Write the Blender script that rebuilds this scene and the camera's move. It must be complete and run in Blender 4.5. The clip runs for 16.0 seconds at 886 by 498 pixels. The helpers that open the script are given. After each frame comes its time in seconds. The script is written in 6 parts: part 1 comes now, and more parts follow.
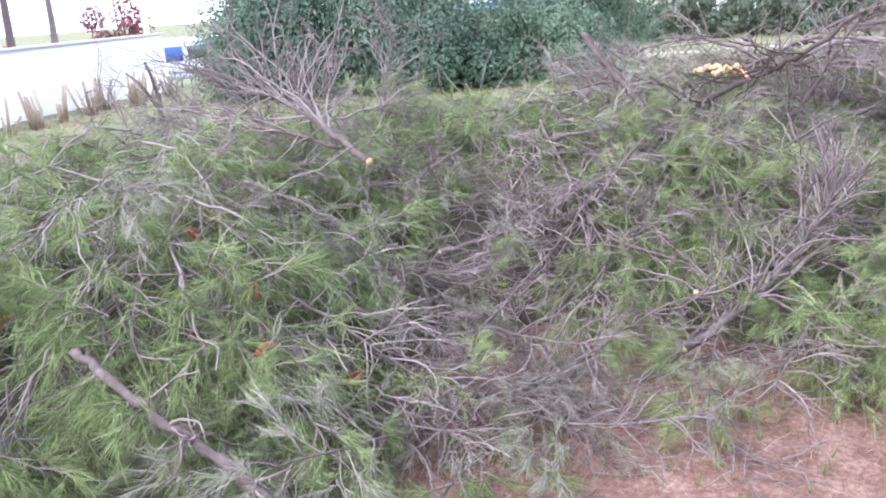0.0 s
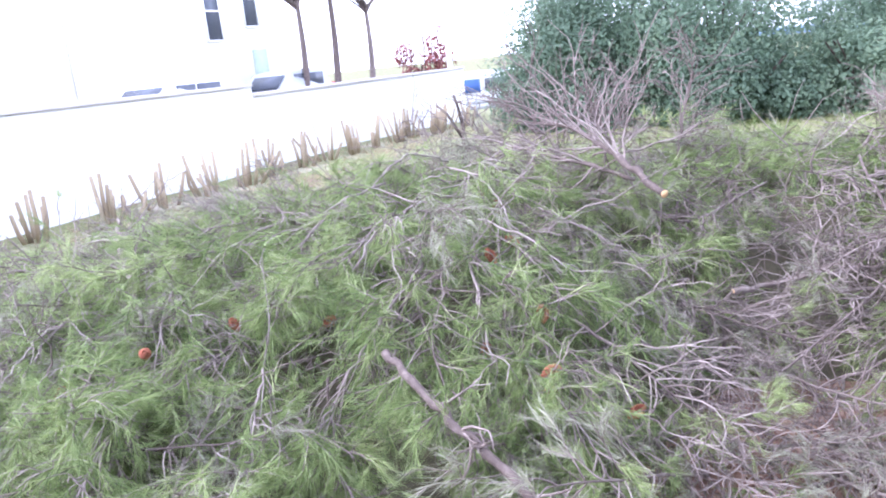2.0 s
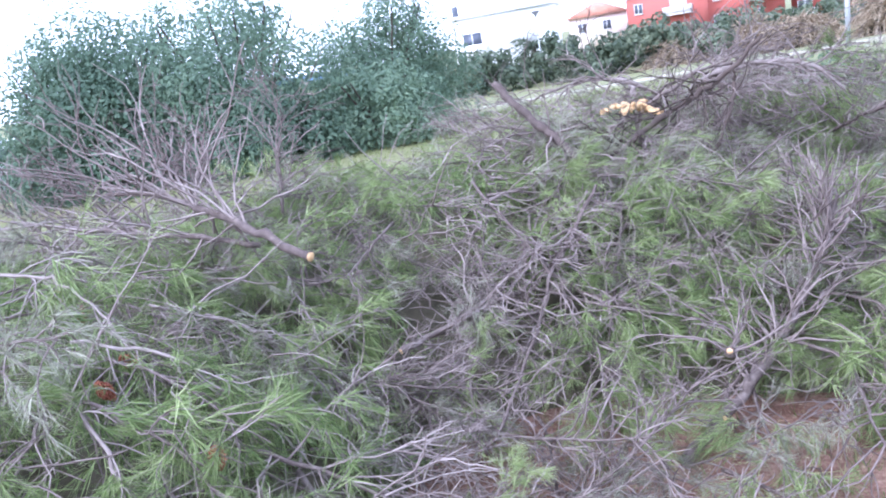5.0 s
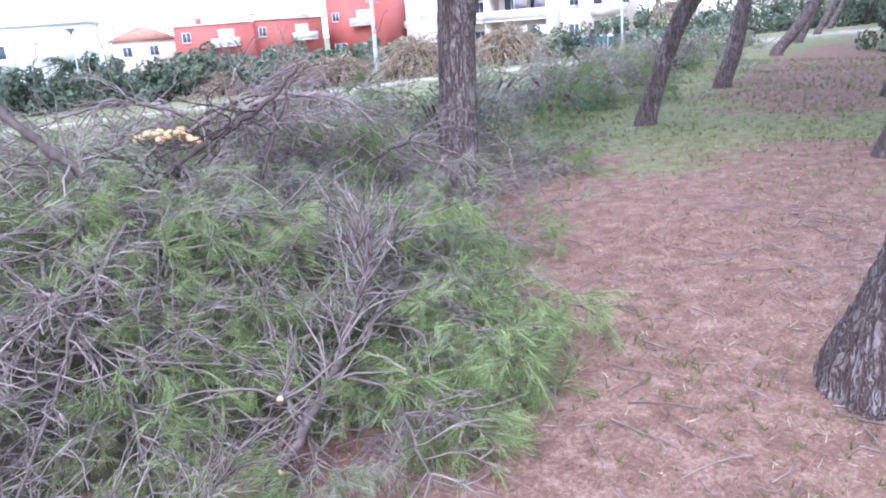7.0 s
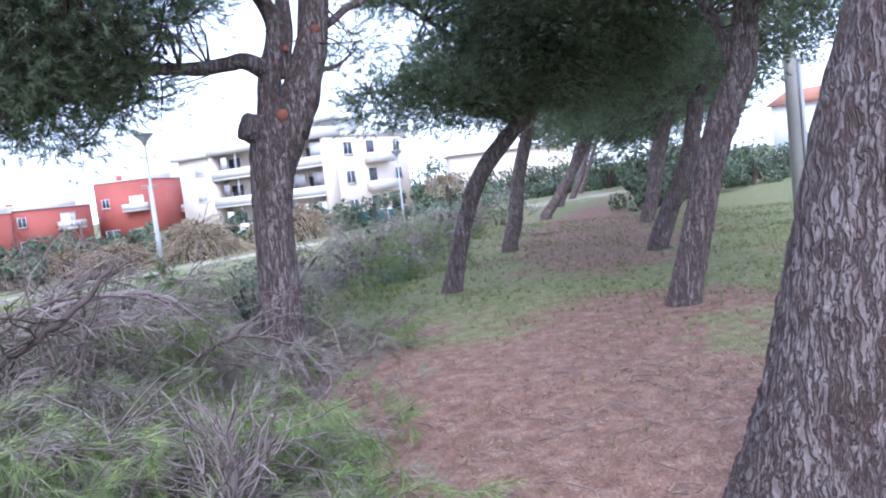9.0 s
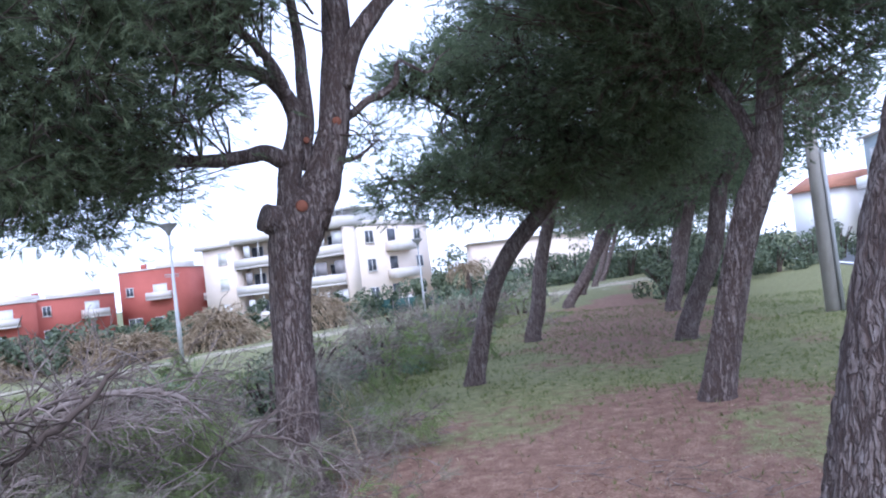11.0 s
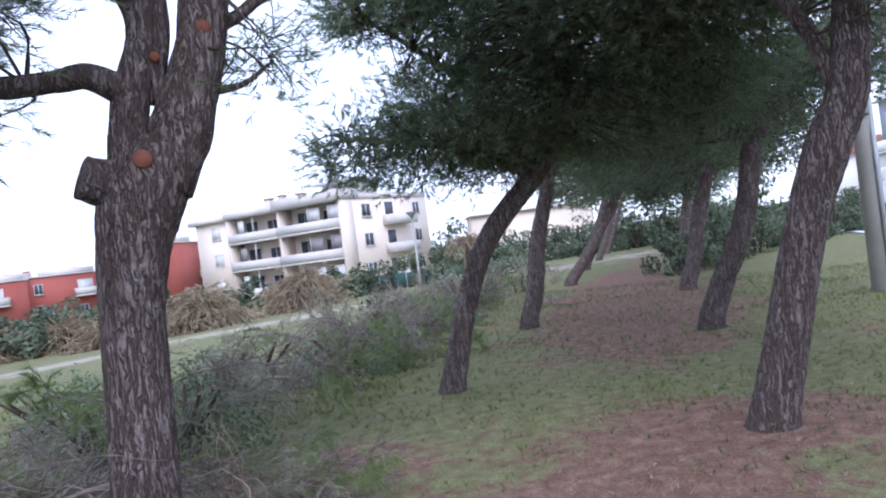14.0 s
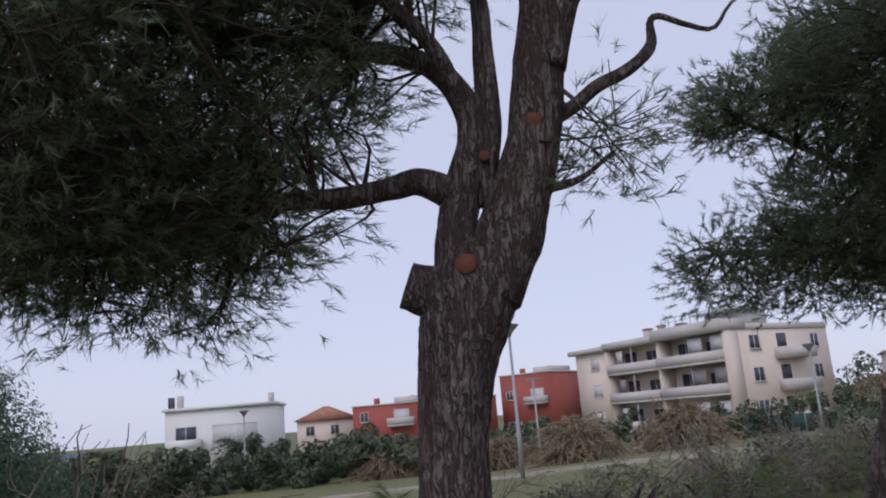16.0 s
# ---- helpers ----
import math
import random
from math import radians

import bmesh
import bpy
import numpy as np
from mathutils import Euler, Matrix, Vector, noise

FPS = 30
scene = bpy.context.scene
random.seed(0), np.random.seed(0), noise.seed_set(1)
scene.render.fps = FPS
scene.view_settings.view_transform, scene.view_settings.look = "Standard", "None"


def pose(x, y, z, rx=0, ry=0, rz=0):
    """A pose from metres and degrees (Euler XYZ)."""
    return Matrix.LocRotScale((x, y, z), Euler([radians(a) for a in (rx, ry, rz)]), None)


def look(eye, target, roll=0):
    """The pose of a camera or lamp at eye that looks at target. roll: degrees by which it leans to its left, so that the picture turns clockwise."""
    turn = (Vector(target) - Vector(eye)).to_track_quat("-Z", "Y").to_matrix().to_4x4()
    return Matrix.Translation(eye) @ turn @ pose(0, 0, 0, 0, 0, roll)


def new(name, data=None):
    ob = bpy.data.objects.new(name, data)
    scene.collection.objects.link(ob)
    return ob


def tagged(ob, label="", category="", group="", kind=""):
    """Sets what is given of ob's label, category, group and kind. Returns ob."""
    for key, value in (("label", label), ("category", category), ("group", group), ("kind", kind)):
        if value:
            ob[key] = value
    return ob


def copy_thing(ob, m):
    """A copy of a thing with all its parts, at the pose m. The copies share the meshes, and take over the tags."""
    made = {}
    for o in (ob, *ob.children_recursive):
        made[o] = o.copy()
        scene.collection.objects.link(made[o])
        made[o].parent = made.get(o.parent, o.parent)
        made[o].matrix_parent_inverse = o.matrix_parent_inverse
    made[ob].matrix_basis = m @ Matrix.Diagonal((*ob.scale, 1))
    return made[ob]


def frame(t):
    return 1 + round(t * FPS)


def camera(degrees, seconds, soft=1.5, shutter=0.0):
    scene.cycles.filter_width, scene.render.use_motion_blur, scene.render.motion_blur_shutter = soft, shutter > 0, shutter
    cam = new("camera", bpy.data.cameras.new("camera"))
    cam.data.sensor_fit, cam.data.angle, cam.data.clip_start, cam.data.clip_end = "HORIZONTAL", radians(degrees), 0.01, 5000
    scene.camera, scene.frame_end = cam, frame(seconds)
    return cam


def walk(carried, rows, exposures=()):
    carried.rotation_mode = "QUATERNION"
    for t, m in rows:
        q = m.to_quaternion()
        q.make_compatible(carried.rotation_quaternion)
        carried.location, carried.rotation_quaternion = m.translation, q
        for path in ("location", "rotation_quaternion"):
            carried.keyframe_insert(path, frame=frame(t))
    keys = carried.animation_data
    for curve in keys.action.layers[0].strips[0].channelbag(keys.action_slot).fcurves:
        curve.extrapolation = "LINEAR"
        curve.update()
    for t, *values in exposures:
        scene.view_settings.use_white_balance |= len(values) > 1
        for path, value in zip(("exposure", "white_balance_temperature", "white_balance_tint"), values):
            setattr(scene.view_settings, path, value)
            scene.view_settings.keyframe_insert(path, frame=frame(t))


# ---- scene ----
cam = camera(59.8, 16.0, soft=2.0)
PATH = [
    (0, (0.355, -0.111, 1.702), (0.227, 1.791, 1.096), -4.3),
    (0.5, (0.348, -0.132, 1.705), (0.045, 1.754, 1.110), -4.5),
    (1, (0.339, -0.164, 1.720), (-0.159, 1.711, 1.234), -5.2),
    (1.5, (0.330, -0.180, 1.724), (-0.305, 1.649, 1.222), -6.1),
    (2, (0.311, -0.194, 1.724), (-0.500, 1.572, 1.251), -5.9),
    (2.5, (0.332, -0.182, 1.713), (-0.305, 1.651, 1.228), -5.7),
    (3, (0.248, -0.052, 1.709), (-0.203, 1.840, 1.244), -7.4),
    (3.2, (0.211, -0.003, 1.697), (-0.146, 1.909, 1.229), -8.3),
    (5.3, (-0.243, 0.624, 1.686), (0.265, 2.495, 1.194), -8.4),
    (5.5, (-0.195, 0.600, 1.685), (0.447, 2.426, 1.181), -7.5),
    (6, (-0.088, 0.538, 1.682), (0.803, 2.245, 1.140), -6.5),
    (6.5, (-0.086, 0.636, 1.669), (1.087, 2.151, 1.094), -5.5),
    (7, (0.007, 0.855, 1.632), (1.306, 2.271, 1.082), -4.3),
    (7.5, (0.085, 0.970, 1.644), (1.572, 2.247, 1.246), -3.4),
    (8, (0.036, 1.121, 1.680), (1.697, 2.193, 1.375), -6.4),
    (8.5, (0.012, 1.206, 1.702), (1.659, 2.312, 1.448), -5.5),
    (9, (0.025, 1.318, 1.703), (1.740, 2.334, 1.533), -6.7),
    (9.2, (0.005, 1.335, 1.700), (1.736, 2.331, 1.592), -7.4),
    (11.3, (0.300, 1.472, 1.755), (1.992, 2.535, 1.845), -5.5),
    (11.5, (0.408, 1.538, 1.772), (2.084, 2.625, 1.868), -3.6),
    (12, (0.713, 1.676, 1.805), (2.439, 2.651, 2.065), -4.3),
    (12.5, (1.101, 1.917, 1.790), (2.912, 2.724, 2.055), -6.7),
    (13, (1.570, 2.021, 1.748), (3.372, 2.866, 1.946), -6.1),
    (13.5, (1.945, 2.127, 1.748), (3.753, 2.977, 1.843), -6.8),
    (14, (2.400, 2.290, 1.770), (4.098, 3.347, 1.763), -7.4),
    (14.5, (2.674, 2.418, 1.780), (4.125, 3.794, 1.843), -3.6),
    (15, (2.810, 2.600, 1.775), (4.094, 4.110, 2.042), -5.6),
    (15.5, (2.845, 2.660, 1.748), (3.990, 4.221, 2.252), -6.3),
    (16, (3.059, 2.676, 1.715), (4.079, 4.342, 2.145), -4.7),
]
EXPOSURES = [(0, 1.98, 5750, 24), (1.0, 2.22, 5700, 25), (2.0, 2.22, 5650, 26), (2.5, 1.96, 5650, 26), (3.2, 1.89, 5600, 24), (5.5, 1.93, 5250, 23), (7, 1.8, 5300, 23), (8, 1.73, 5250, 22), (9, 1.35, 5300, 21), (11.5, 0.96, 5300, 21), (13.5, 0.79, 5500, 20), (14.5, 0.72, 5550, 21), (15.1, 0.18, 5750, 21), (15.5, -0.25, 6000, 21), (16, -0.53, 6100, 22)]
walk(cam, [(t, look(eye, target, roll)) for t, eye, target, roll in PATH], EXPOSURES)
# ---- light: an overcast day ----
world = bpy.data.worlds.new("overcast_sky")
scene.world = world
world.use_nodes = True
wn, wl = world.node_tree.nodes, world.node_tree.links
sky = wn.new("ShaderNodeTexSky")
sky.sky_type, sky.sun_disc = "NISHITA", False
sky.sun_elevation, sky.sun_rotation = radians(42), radians(243)
veil = wn.new("ShaderNodeMix")
veil.data_type = "RGBA"
veil.inputs[0].default_value = 0.72
wl.new(sky.outputs[0], veil.inputs[6])
veil.inputs[7].default_value = (10.6, 11.5, 13.0, 1)
wl.new(veil.outputs[2], wn["Background"].inputs[0])
wn["Background"].inputs[1].default_value = 0.1
sun = new("sun", bpy.data.lights.new("sun", "SUN"))
sun.data.energy, sun.data.angle, sun.data.color = 1.3, radians(30), (1.0, 0.96, 0.91)
sun.matrix_world = look((-14, -3, 16), (2, 5, 0))


# ---- materials ----
def material(name, build, rough=0.8):
    m = bpy.data.materials.new(name)
    m.use_nodes = True
    n, l = m.node_tree.nodes, m.node_tree.links
    b = n["Principled BSDF"]
    b.inputs["Roughness"].default_value = rough
    b.inputs["Specular IOR Level"].default_value = 0.25
    build(n, l, b)
    return m


def ramp(n, l, fac, stops):
    r = n.new("ShaderNodeValToRGB")
    e = r.color_ramp.elements
    while len(e) < len(stops):
        e.new(0.5)
    for i, (p, c) in enumerate(stops):
        e[i].position, e[i].color = p, (*c, 1)
    l.new(fac, r.inputs[0])
    return r.outputs[0]


def noise_tex(n, l, scale, detail=6, vec=None, stretch=None, rough=0.6):
    t = n.new("ShaderNodeTexNoise")
    t.inputs["Scale"].default_value, t.inputs["Detail"].default_value, t.inputs["Roughness"].default_value = scale, detail, rough
    c = n.new("ShaderNodeTexCoord").outputs["Object"] if vec is None else vec
    if stretch:
        mp = n.new("ShaderNodeMapping")
        mp.inputs["Scale"].default_value = stretch
        l.new(c, mp.inputs[0])
        c = mp.outputs[0]
    l.new(c, t.inputs["Vector"])
    return t.outputs["Fac"]


def mixc(n, l, fac, a, b, mode="MIX"):
    m = n.new("ShaderNodeMix")
    m.data_type, m.blend_type = "RGBA", mode
    for sock, v in ((m.inputs[0], fac), (m.inputs[6], a), (m.inputs[7], b)):
        if isinstance(v, (int, float)):
            sock.default_value = v
        elif isinstance(v, tuple):
            sock.default_value = (*v, 1)
        else:
            l.new(v, sock)
    return m.outputs[2]


def calc(n, l, op, a, b, clamp=False):
    m = n.new("ShaderNodeMath")
    m.operation, m.use_clamp = op, clamp
    for i, v in enumerate((a, b)):
        if isinstance(v, (int, float)):
            m.inputs[i].default_value = v
        else:
            l.new(v, m.inputs[i])
    return m.outputs[0]


def bump(n, l, b, height, strength=0.5, dist=0.01):
    k = n.new("ShaderNodeBump")
    k.inputs["Strength"].default_value, k.inputs["Distance"].default_value = strength, dist
    l.new(height, k.inputs["Height"])
    l.new(k.outputs[0], b.inputs["Normal"])


def leafy(name, dark, mid, light, glow=0.3, patch=1.3, vary=0.55):
    """Leaves or needles: colour differs from leaf to leaf, from patch to patch, and light comes through."""
    def build(n, l, b):
        g = n.new("ShaderNodeNewGeometry")
        o = n.new("ShaderNodeObjectInfo")
        big = noise_tex(n, l, patch, 3)
        f = calc(n, l, "ADD", calc(n, l, "MULTIPLY", g.outputs["Random Per Island"], vary), calc(n, l, "MULTIPLY", big, 1.0 - vary))
        f = calc(n, l, "ADD", f, calc(n, l, "MULTIPLY", calc(n, l, "SUBTRACT", o.outputs["Random"], 0.5), 0.25), True)
        col = ramp(n, l, f, ((0.15, dark), (0.5, mid), (0.9, light)))
        l.new(col, b.inputs["Base Color"])
        tr = n.new("ShaderNodeBsdfTranslucent")
        l.new(col, tr.inputs[0])
        mx = n.new("ShaderNodeMixShader")
        mx.inputs[0].default_value = glow
        l.new(b.outputs[0], mx.inputs[1])
        l.new(tr.outputs[0], mx.inputs[2])
        l.new(mx.outputs[0], n["Material Output"].inputs[0])
    return material(name, build, 0.55)


def twiggy(name, dark, mid, light, scale=9, relief=0.4):
    def build(n, l, b):
        g = n.new("ShaderNodeNewGeometry")
        o = n.new("ShaderNodeObjectInfo")
        f = calc(n, l, "ADD", calc(n, l, "MULTIPLY", noise_tex(n, l, scale, 8), 0.6), calc(n, l, "MULTIPLY", g.outputs["Random Per Island"], 0.3))
        f = calc(n, l, "ADD", f, calc(n, l, "MULTIPLY", o.outputs["Random"], 0.15), True)
        l.new(ramp(n, l, f, ((0.25, dark), (0.52, mid), (0.8, light))), b.inputs["Base Color"])
        bump(n, l, b, noise_tex(n, l, scale * 9, 4), relief, 0.004)
    return material(name, build, 0.85)


def plain(name, c, var=0.12, scale=3.0, rough=0.8, relief=0.15, metal=0.0):
    """A painted or cast surface with stains at two scales."""
    def build(n, l, b):
        f = calc(n, l, "ADD", calc(n, l, "MULTIPLY", noise_tex(n, l, scale * 0.3, 4), 0.6), calc(n, l, "MULTIPLY", noise_tex(n, l, scale * 9, 6), 0.4))
        lo, hi = tuple(v * (1 - var * 2) for v in c), tuple(min(1, v * (1 + var)) for v in c)
        l.new(ramp(n, l, f, ((0.3, lo), (0.7, hi))), b.inputs["Base Color"])
        b.inputs["Metallic"].default_value = metal
        bump(n, l, b, noise_tex(n, l, scale * 25, 5), relief, 0.004)
    return material(name, build, rough)


def bark_build(n, l, b):
    co = n.new("ShaderNodeTexCoord").outputs["Object"]
    warp = n.new("ShaderNodeTexNoise")
    warp.inputs["Scale"].default_value, warp.inputs["Detail"].default_value = 9, 5
    l.new(co, warp.inputs["Vector"])
    shifted = mixc(n, l, 0.06, co, warp.outputs["Color"], "ADD")
    # long cracks: where a stretched noise crosses its middle
    crack = noise_tex(n, l, 21, 3, shifted, (1, 1, 0.11), 0.5)
    edge = calc(n, l, "ABSOLUTE", calc(n, l, "SUBTRACT", crack, 0.5), 0)
    edge2 = calc(n, l, "ABSOLUTE", calc(n, l, "SUBTRACT", noise_tex(n, l, 44, 3, shifted, (1, 1, 0.16), 0.5), 0.5), 0)
    plate = ramp(n, l, calc(n, l, "MINIMUM", edge, calc(n, l, "MULTIPLY", edge2, 1.6)), ((0.0, (0, 0, 0)), (0.075, (1, 1, 1))))
    fine = noise_tex(n, l, 60, 8, None, (1, 1, 0.45), 0.7)
    wide = noise_tex(n, l, 7, 5)
    top = ramp(n, l, calc(n, l, "ADD", calc(n, l, "MULTIPLY", fine, 0.6), calc(n, l, "MULTIPLY", wide, 0.4)),
               ((0.36, (0.12, 0.085, 0.072)), (0.52, (0.215, 0.175, 0.16)), (0.62, (0.30, 0.265, 0.25)), (0.76, (0.46, 0.44, 0.42))))
    l.new(mixc(n, l, plate, (0.085, 0.058, 0.05), top), b.inputs["Base Color"])
    h = calc(n, l, "ADD", plate, calc(n, l, "MULTIPLY", fine, 0.6))
    bump(n, l, b, h, 1.0, 0.02)


BARK = material("pine_bark", bark_build, 0.9)
NEEDLE = leafy("cut_pine_needles", (0.075, 0.112, 0.038), (0.2, 0.27, 0.092), (0.45, 0.5, 0.24), 0.38)
NEEDLE_DRY = leafy("faded_pine_needles", (0.13, 0.13, 0.09), (0.235, 0.24, 0.165), (0.42, 0.41, 0.30), 0.25)
CROWN = leafy("pine_crown_needles", (0.07, 0.1, 0.06), (0.155, 0.2, 0.115), (0.28, 0.335, 0.2), 0.55, 0.8)
TWIG = twiggy("dry_twig", (0.07, 0.053, 0.047), (0.19, 0.15, 0.133), (0.39, 0.33, 0.295))
PALETWIG = twiggy("pale_peeling_twig", (0.09, 0.07, 0.062), (0.225, 0.185, 0.165), (0.38, 0.33, 0.3))
LIMB = twiggy("branch_bark", (0.045, 0.033, 0.029), (0.12, 0.092, 0.08), (0.28, 0.235, 0.21), 26, 0.9)
DARKWOOD = twiggy("dark_wet_branch", (0.035, 0.026, 0.022), (0.075, 0.055, 0.045), (0.14, 0.11, 0.09))
CUTWOOD = plain("fresh_cut_wood", (0.72, 0.47, 0.24), 0.15, 40)
CUTRED = plain("resin_cut_wood", (0.2, 0.075, 0.045), 0.25, 30)
CONE = twiggy("pine_cone", (0.09, 0.045, 0.03), (0.21, 0.11, 0.07), (0.34, 0.2, 0.13), 30)
CONERED = twiggy("red_pine_cone", (0.17, 0.05, 0.03), (0.32, 0.10, 0.06), (0.42, 0.17, 0.10), 30)
SHRUB = leafy("broad_shrub_leaves", (0.06, 0.10, 0.065), (0.135, 0.2, 0.13), (0.25, 0.33, 0.2), 0.42, 1.1, 0.3)
HEDGE = leafy("far_hedge_leaves", (0.05, 0.07, 0.045), (0.11, 0.14, 0.085), (0.2, 0.23, 0.14), 0.3, 0.2)
REDLEAF = leafy("red_brown_leaves", (0.10, 0.03, 0.03), (0.2, 0.06, 0.06), (0.3, 0.12, 0.1), 0.2, 0.4)
FROND = leafy("dead_palm_fronds", (0.13, 0.09, 0.05), (0.30, 0.23, 0.15), (0.52, 0.44, 0.32), 0.2, 0.3)
GRASS = leafy("grass_blades", (0.055, 0.078, 0.022), (0.12, 0.155, 0.048), (0.27, 0.285, 0.115), 0.3)
STRAW = leafy("dry_grass", (0.20, 0.15, 0.09), (0.38, 0.30, 0.20), (0.58, 0.49, 0.36), 0.25)
LITTER = leafy("pine_litter", (0.10, 0.05, 0.032), (0.24, 0.135, 0.09), (0.50, 0.36, 0.26), 0.1)
WHITEWALL = plain("white_render", (0.80, 0.79, 0.76), 0.05, 1.2)
CREAM = plain("cream_plaster", (0.76, 0.65, 0.55), 0.06, 0.7)
PALE = plain("pale_concrete", (0.60, 0.56, 0.52), 0.1, 1.0)
REDWALL = plain("red_plaster", (0.40, 0.115, 0.09), 0.12, 0.7)
OCHRE = plain("ochre_plaster", (0.58, 0.30, 0.08), 0.08, 0.7)
BLUEGREY = plain("blue_grey_plaster", (0.34, 0.40, 0.42), 0.08, 0.7)
TILES = plain("roof_tiles", (0.42, 0.2, 0.13), 0.2, 3)
SHADE = plain("window_dark", (0.09, 0.10, 0.12), 0.2, 2, 0.25)
SHUTTER = plain("pale_shutter", (0.62, 0.62, 0.60), 0.08, 4, 0.5)
AWNING = plain("grey_blind", (0.30, 0.28, 0.28), 0.12, 3)
POLE = plain("galvanised_pole", (0.38, 0.39, 0.39), 0.12, 6, 0.5, 0.1, 0.3)
CONCRETE = plain("concrete_pole", (0.40, 0.38, 0.35), 0.12, 4)
ASPHALT = plain("asphalt", (0.16, 0.17, 0.18), 0.15, 3)
LINE = plain("road_paint", (0.75, 0.75, 0.73), 0.08, 6)
CARWHITE = plain("white_car_paint", (0.72, 0.73, 0.74), 0.03, 1, 0.3, 0.0)
CARSILVER = plain("silver_car_paint", (0.45, 0.47, 0.49), 0.04, 1, 0.3, 0.0, 0.4)
RUBBER = plain("black_rubber", (0.025, 0.025, 0.025), 0.2, 8)
REDLIGHT = plain("red_lens", (0.5, 0.05, 0.03), 0.1, 8, 0.3)
BUSBLUE = plain("blue_paint", (0.08, 0.16, 0.4), 0.1, 2, 0.4)
GREENMESH = plain("green_mesh_fence", (0.035, 0.085, 0.075), 0.15, 3)
LAMPHEAD = plain("grey_lamp_shade", (0.27, 0.27, 0.27), 0.12, 6, 0.5)


def ground_build(n, l, b):
    co = n.new("ShaderNodeTexCoord").outputs["Object"]

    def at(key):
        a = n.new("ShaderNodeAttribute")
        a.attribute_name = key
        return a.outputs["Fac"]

    n1, n2, n3 = noise_tex(n, l, 0.8, 8, co), noise_tex(n, l, 6, 8, co), noise_tex(n, l, 45, 6, co)
    n4 = noise_tex(n, l, 160, 4, co)
    fine = calc(n, l, "ADD", calc(n, l, "MULTIPLY", n2, 0.35), calc(n, l, "ADD", calc(n, l, "MULTIPLY", n3, 0.35), calc(n, l, "MULTIPLY", n4, 0.3)))
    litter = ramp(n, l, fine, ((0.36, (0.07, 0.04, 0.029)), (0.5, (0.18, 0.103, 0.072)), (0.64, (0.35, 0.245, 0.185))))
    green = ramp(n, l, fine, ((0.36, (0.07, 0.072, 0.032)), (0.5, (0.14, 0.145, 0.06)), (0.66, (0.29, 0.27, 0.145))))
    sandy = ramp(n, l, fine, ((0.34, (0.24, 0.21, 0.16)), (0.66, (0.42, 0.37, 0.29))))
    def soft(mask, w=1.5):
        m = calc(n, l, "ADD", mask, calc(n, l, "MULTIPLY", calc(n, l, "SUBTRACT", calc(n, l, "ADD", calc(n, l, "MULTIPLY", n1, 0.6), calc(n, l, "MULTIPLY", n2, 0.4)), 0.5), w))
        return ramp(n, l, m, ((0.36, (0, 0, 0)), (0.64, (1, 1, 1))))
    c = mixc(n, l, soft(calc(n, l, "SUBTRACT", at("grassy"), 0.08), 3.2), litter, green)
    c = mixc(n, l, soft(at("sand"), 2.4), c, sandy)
    l.new(c, b.inputs["Base Color"])
    bump(n, l, b, fine, 0.4, 0.02)


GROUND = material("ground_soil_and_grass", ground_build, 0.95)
# very dark filler: the sheet under the boughs and the frond heap cores
HEAPFILL = twiggy("dark_heap_fill", (0.022, 0.02, 0.013), (0.055, 0.05, 0.03), (0.12, 0.10, 0.065), 18, 0.9)
SEA = plain("sea", (0.12, 0.19, 0.27), 0.1, 0.02, 0.3)


# ---- mesh helpers ----
def mesh_of(name, V, F, mat=None, smooth=False):
    """A mesh from an array of corners and one or more arrays of faces (triangles or quads)."""
    me = bpy.data.meshes.new(name)
    V = np.asarray(V, dtype=np.float32)
    Fs = [np.asarray(f, dtype=np.int32) for f in (F if isinstance(F, list) else [F]) if len(f)]
    me.vertices.add(len(V))
    me.vertices.foreach_set("co", V.ravel())
    loops = np.concatenate([f.ravel() for f in Fs])
    counts = np.concatenate([np.full(len(f), f.shape[1], dtype=np.int32) for f in Fs])
    me.loops.add(len(loops))
    me.loops.foreach_set("vertex_index", loops)
    me.polygons.add(len(counts))
    me.polygons.foreach_set("loop_start", np.concatenate([[0], np.cumsum(counts)[:-1]]).astype(np.int32))
    if smooth:
        me.polygons.foreach_set("use_smooth", np.ones(len(counts), dtype=bool))
    me.update(calc_edges=True)
    me.validate()
    if mat:
        me.materials.append(mat)
    return me


def part(name, data, parent, label=""):
    ob = new(name, data)
    ob.parent = parent
    if label:
        ob["label"] = label
    return ob


def thing(name, m, label, category, group="", kind="", data=None):
    ob = new(name, data)
    ob.matrix_world = m
    return tagged(ob, label, category, group, kind)


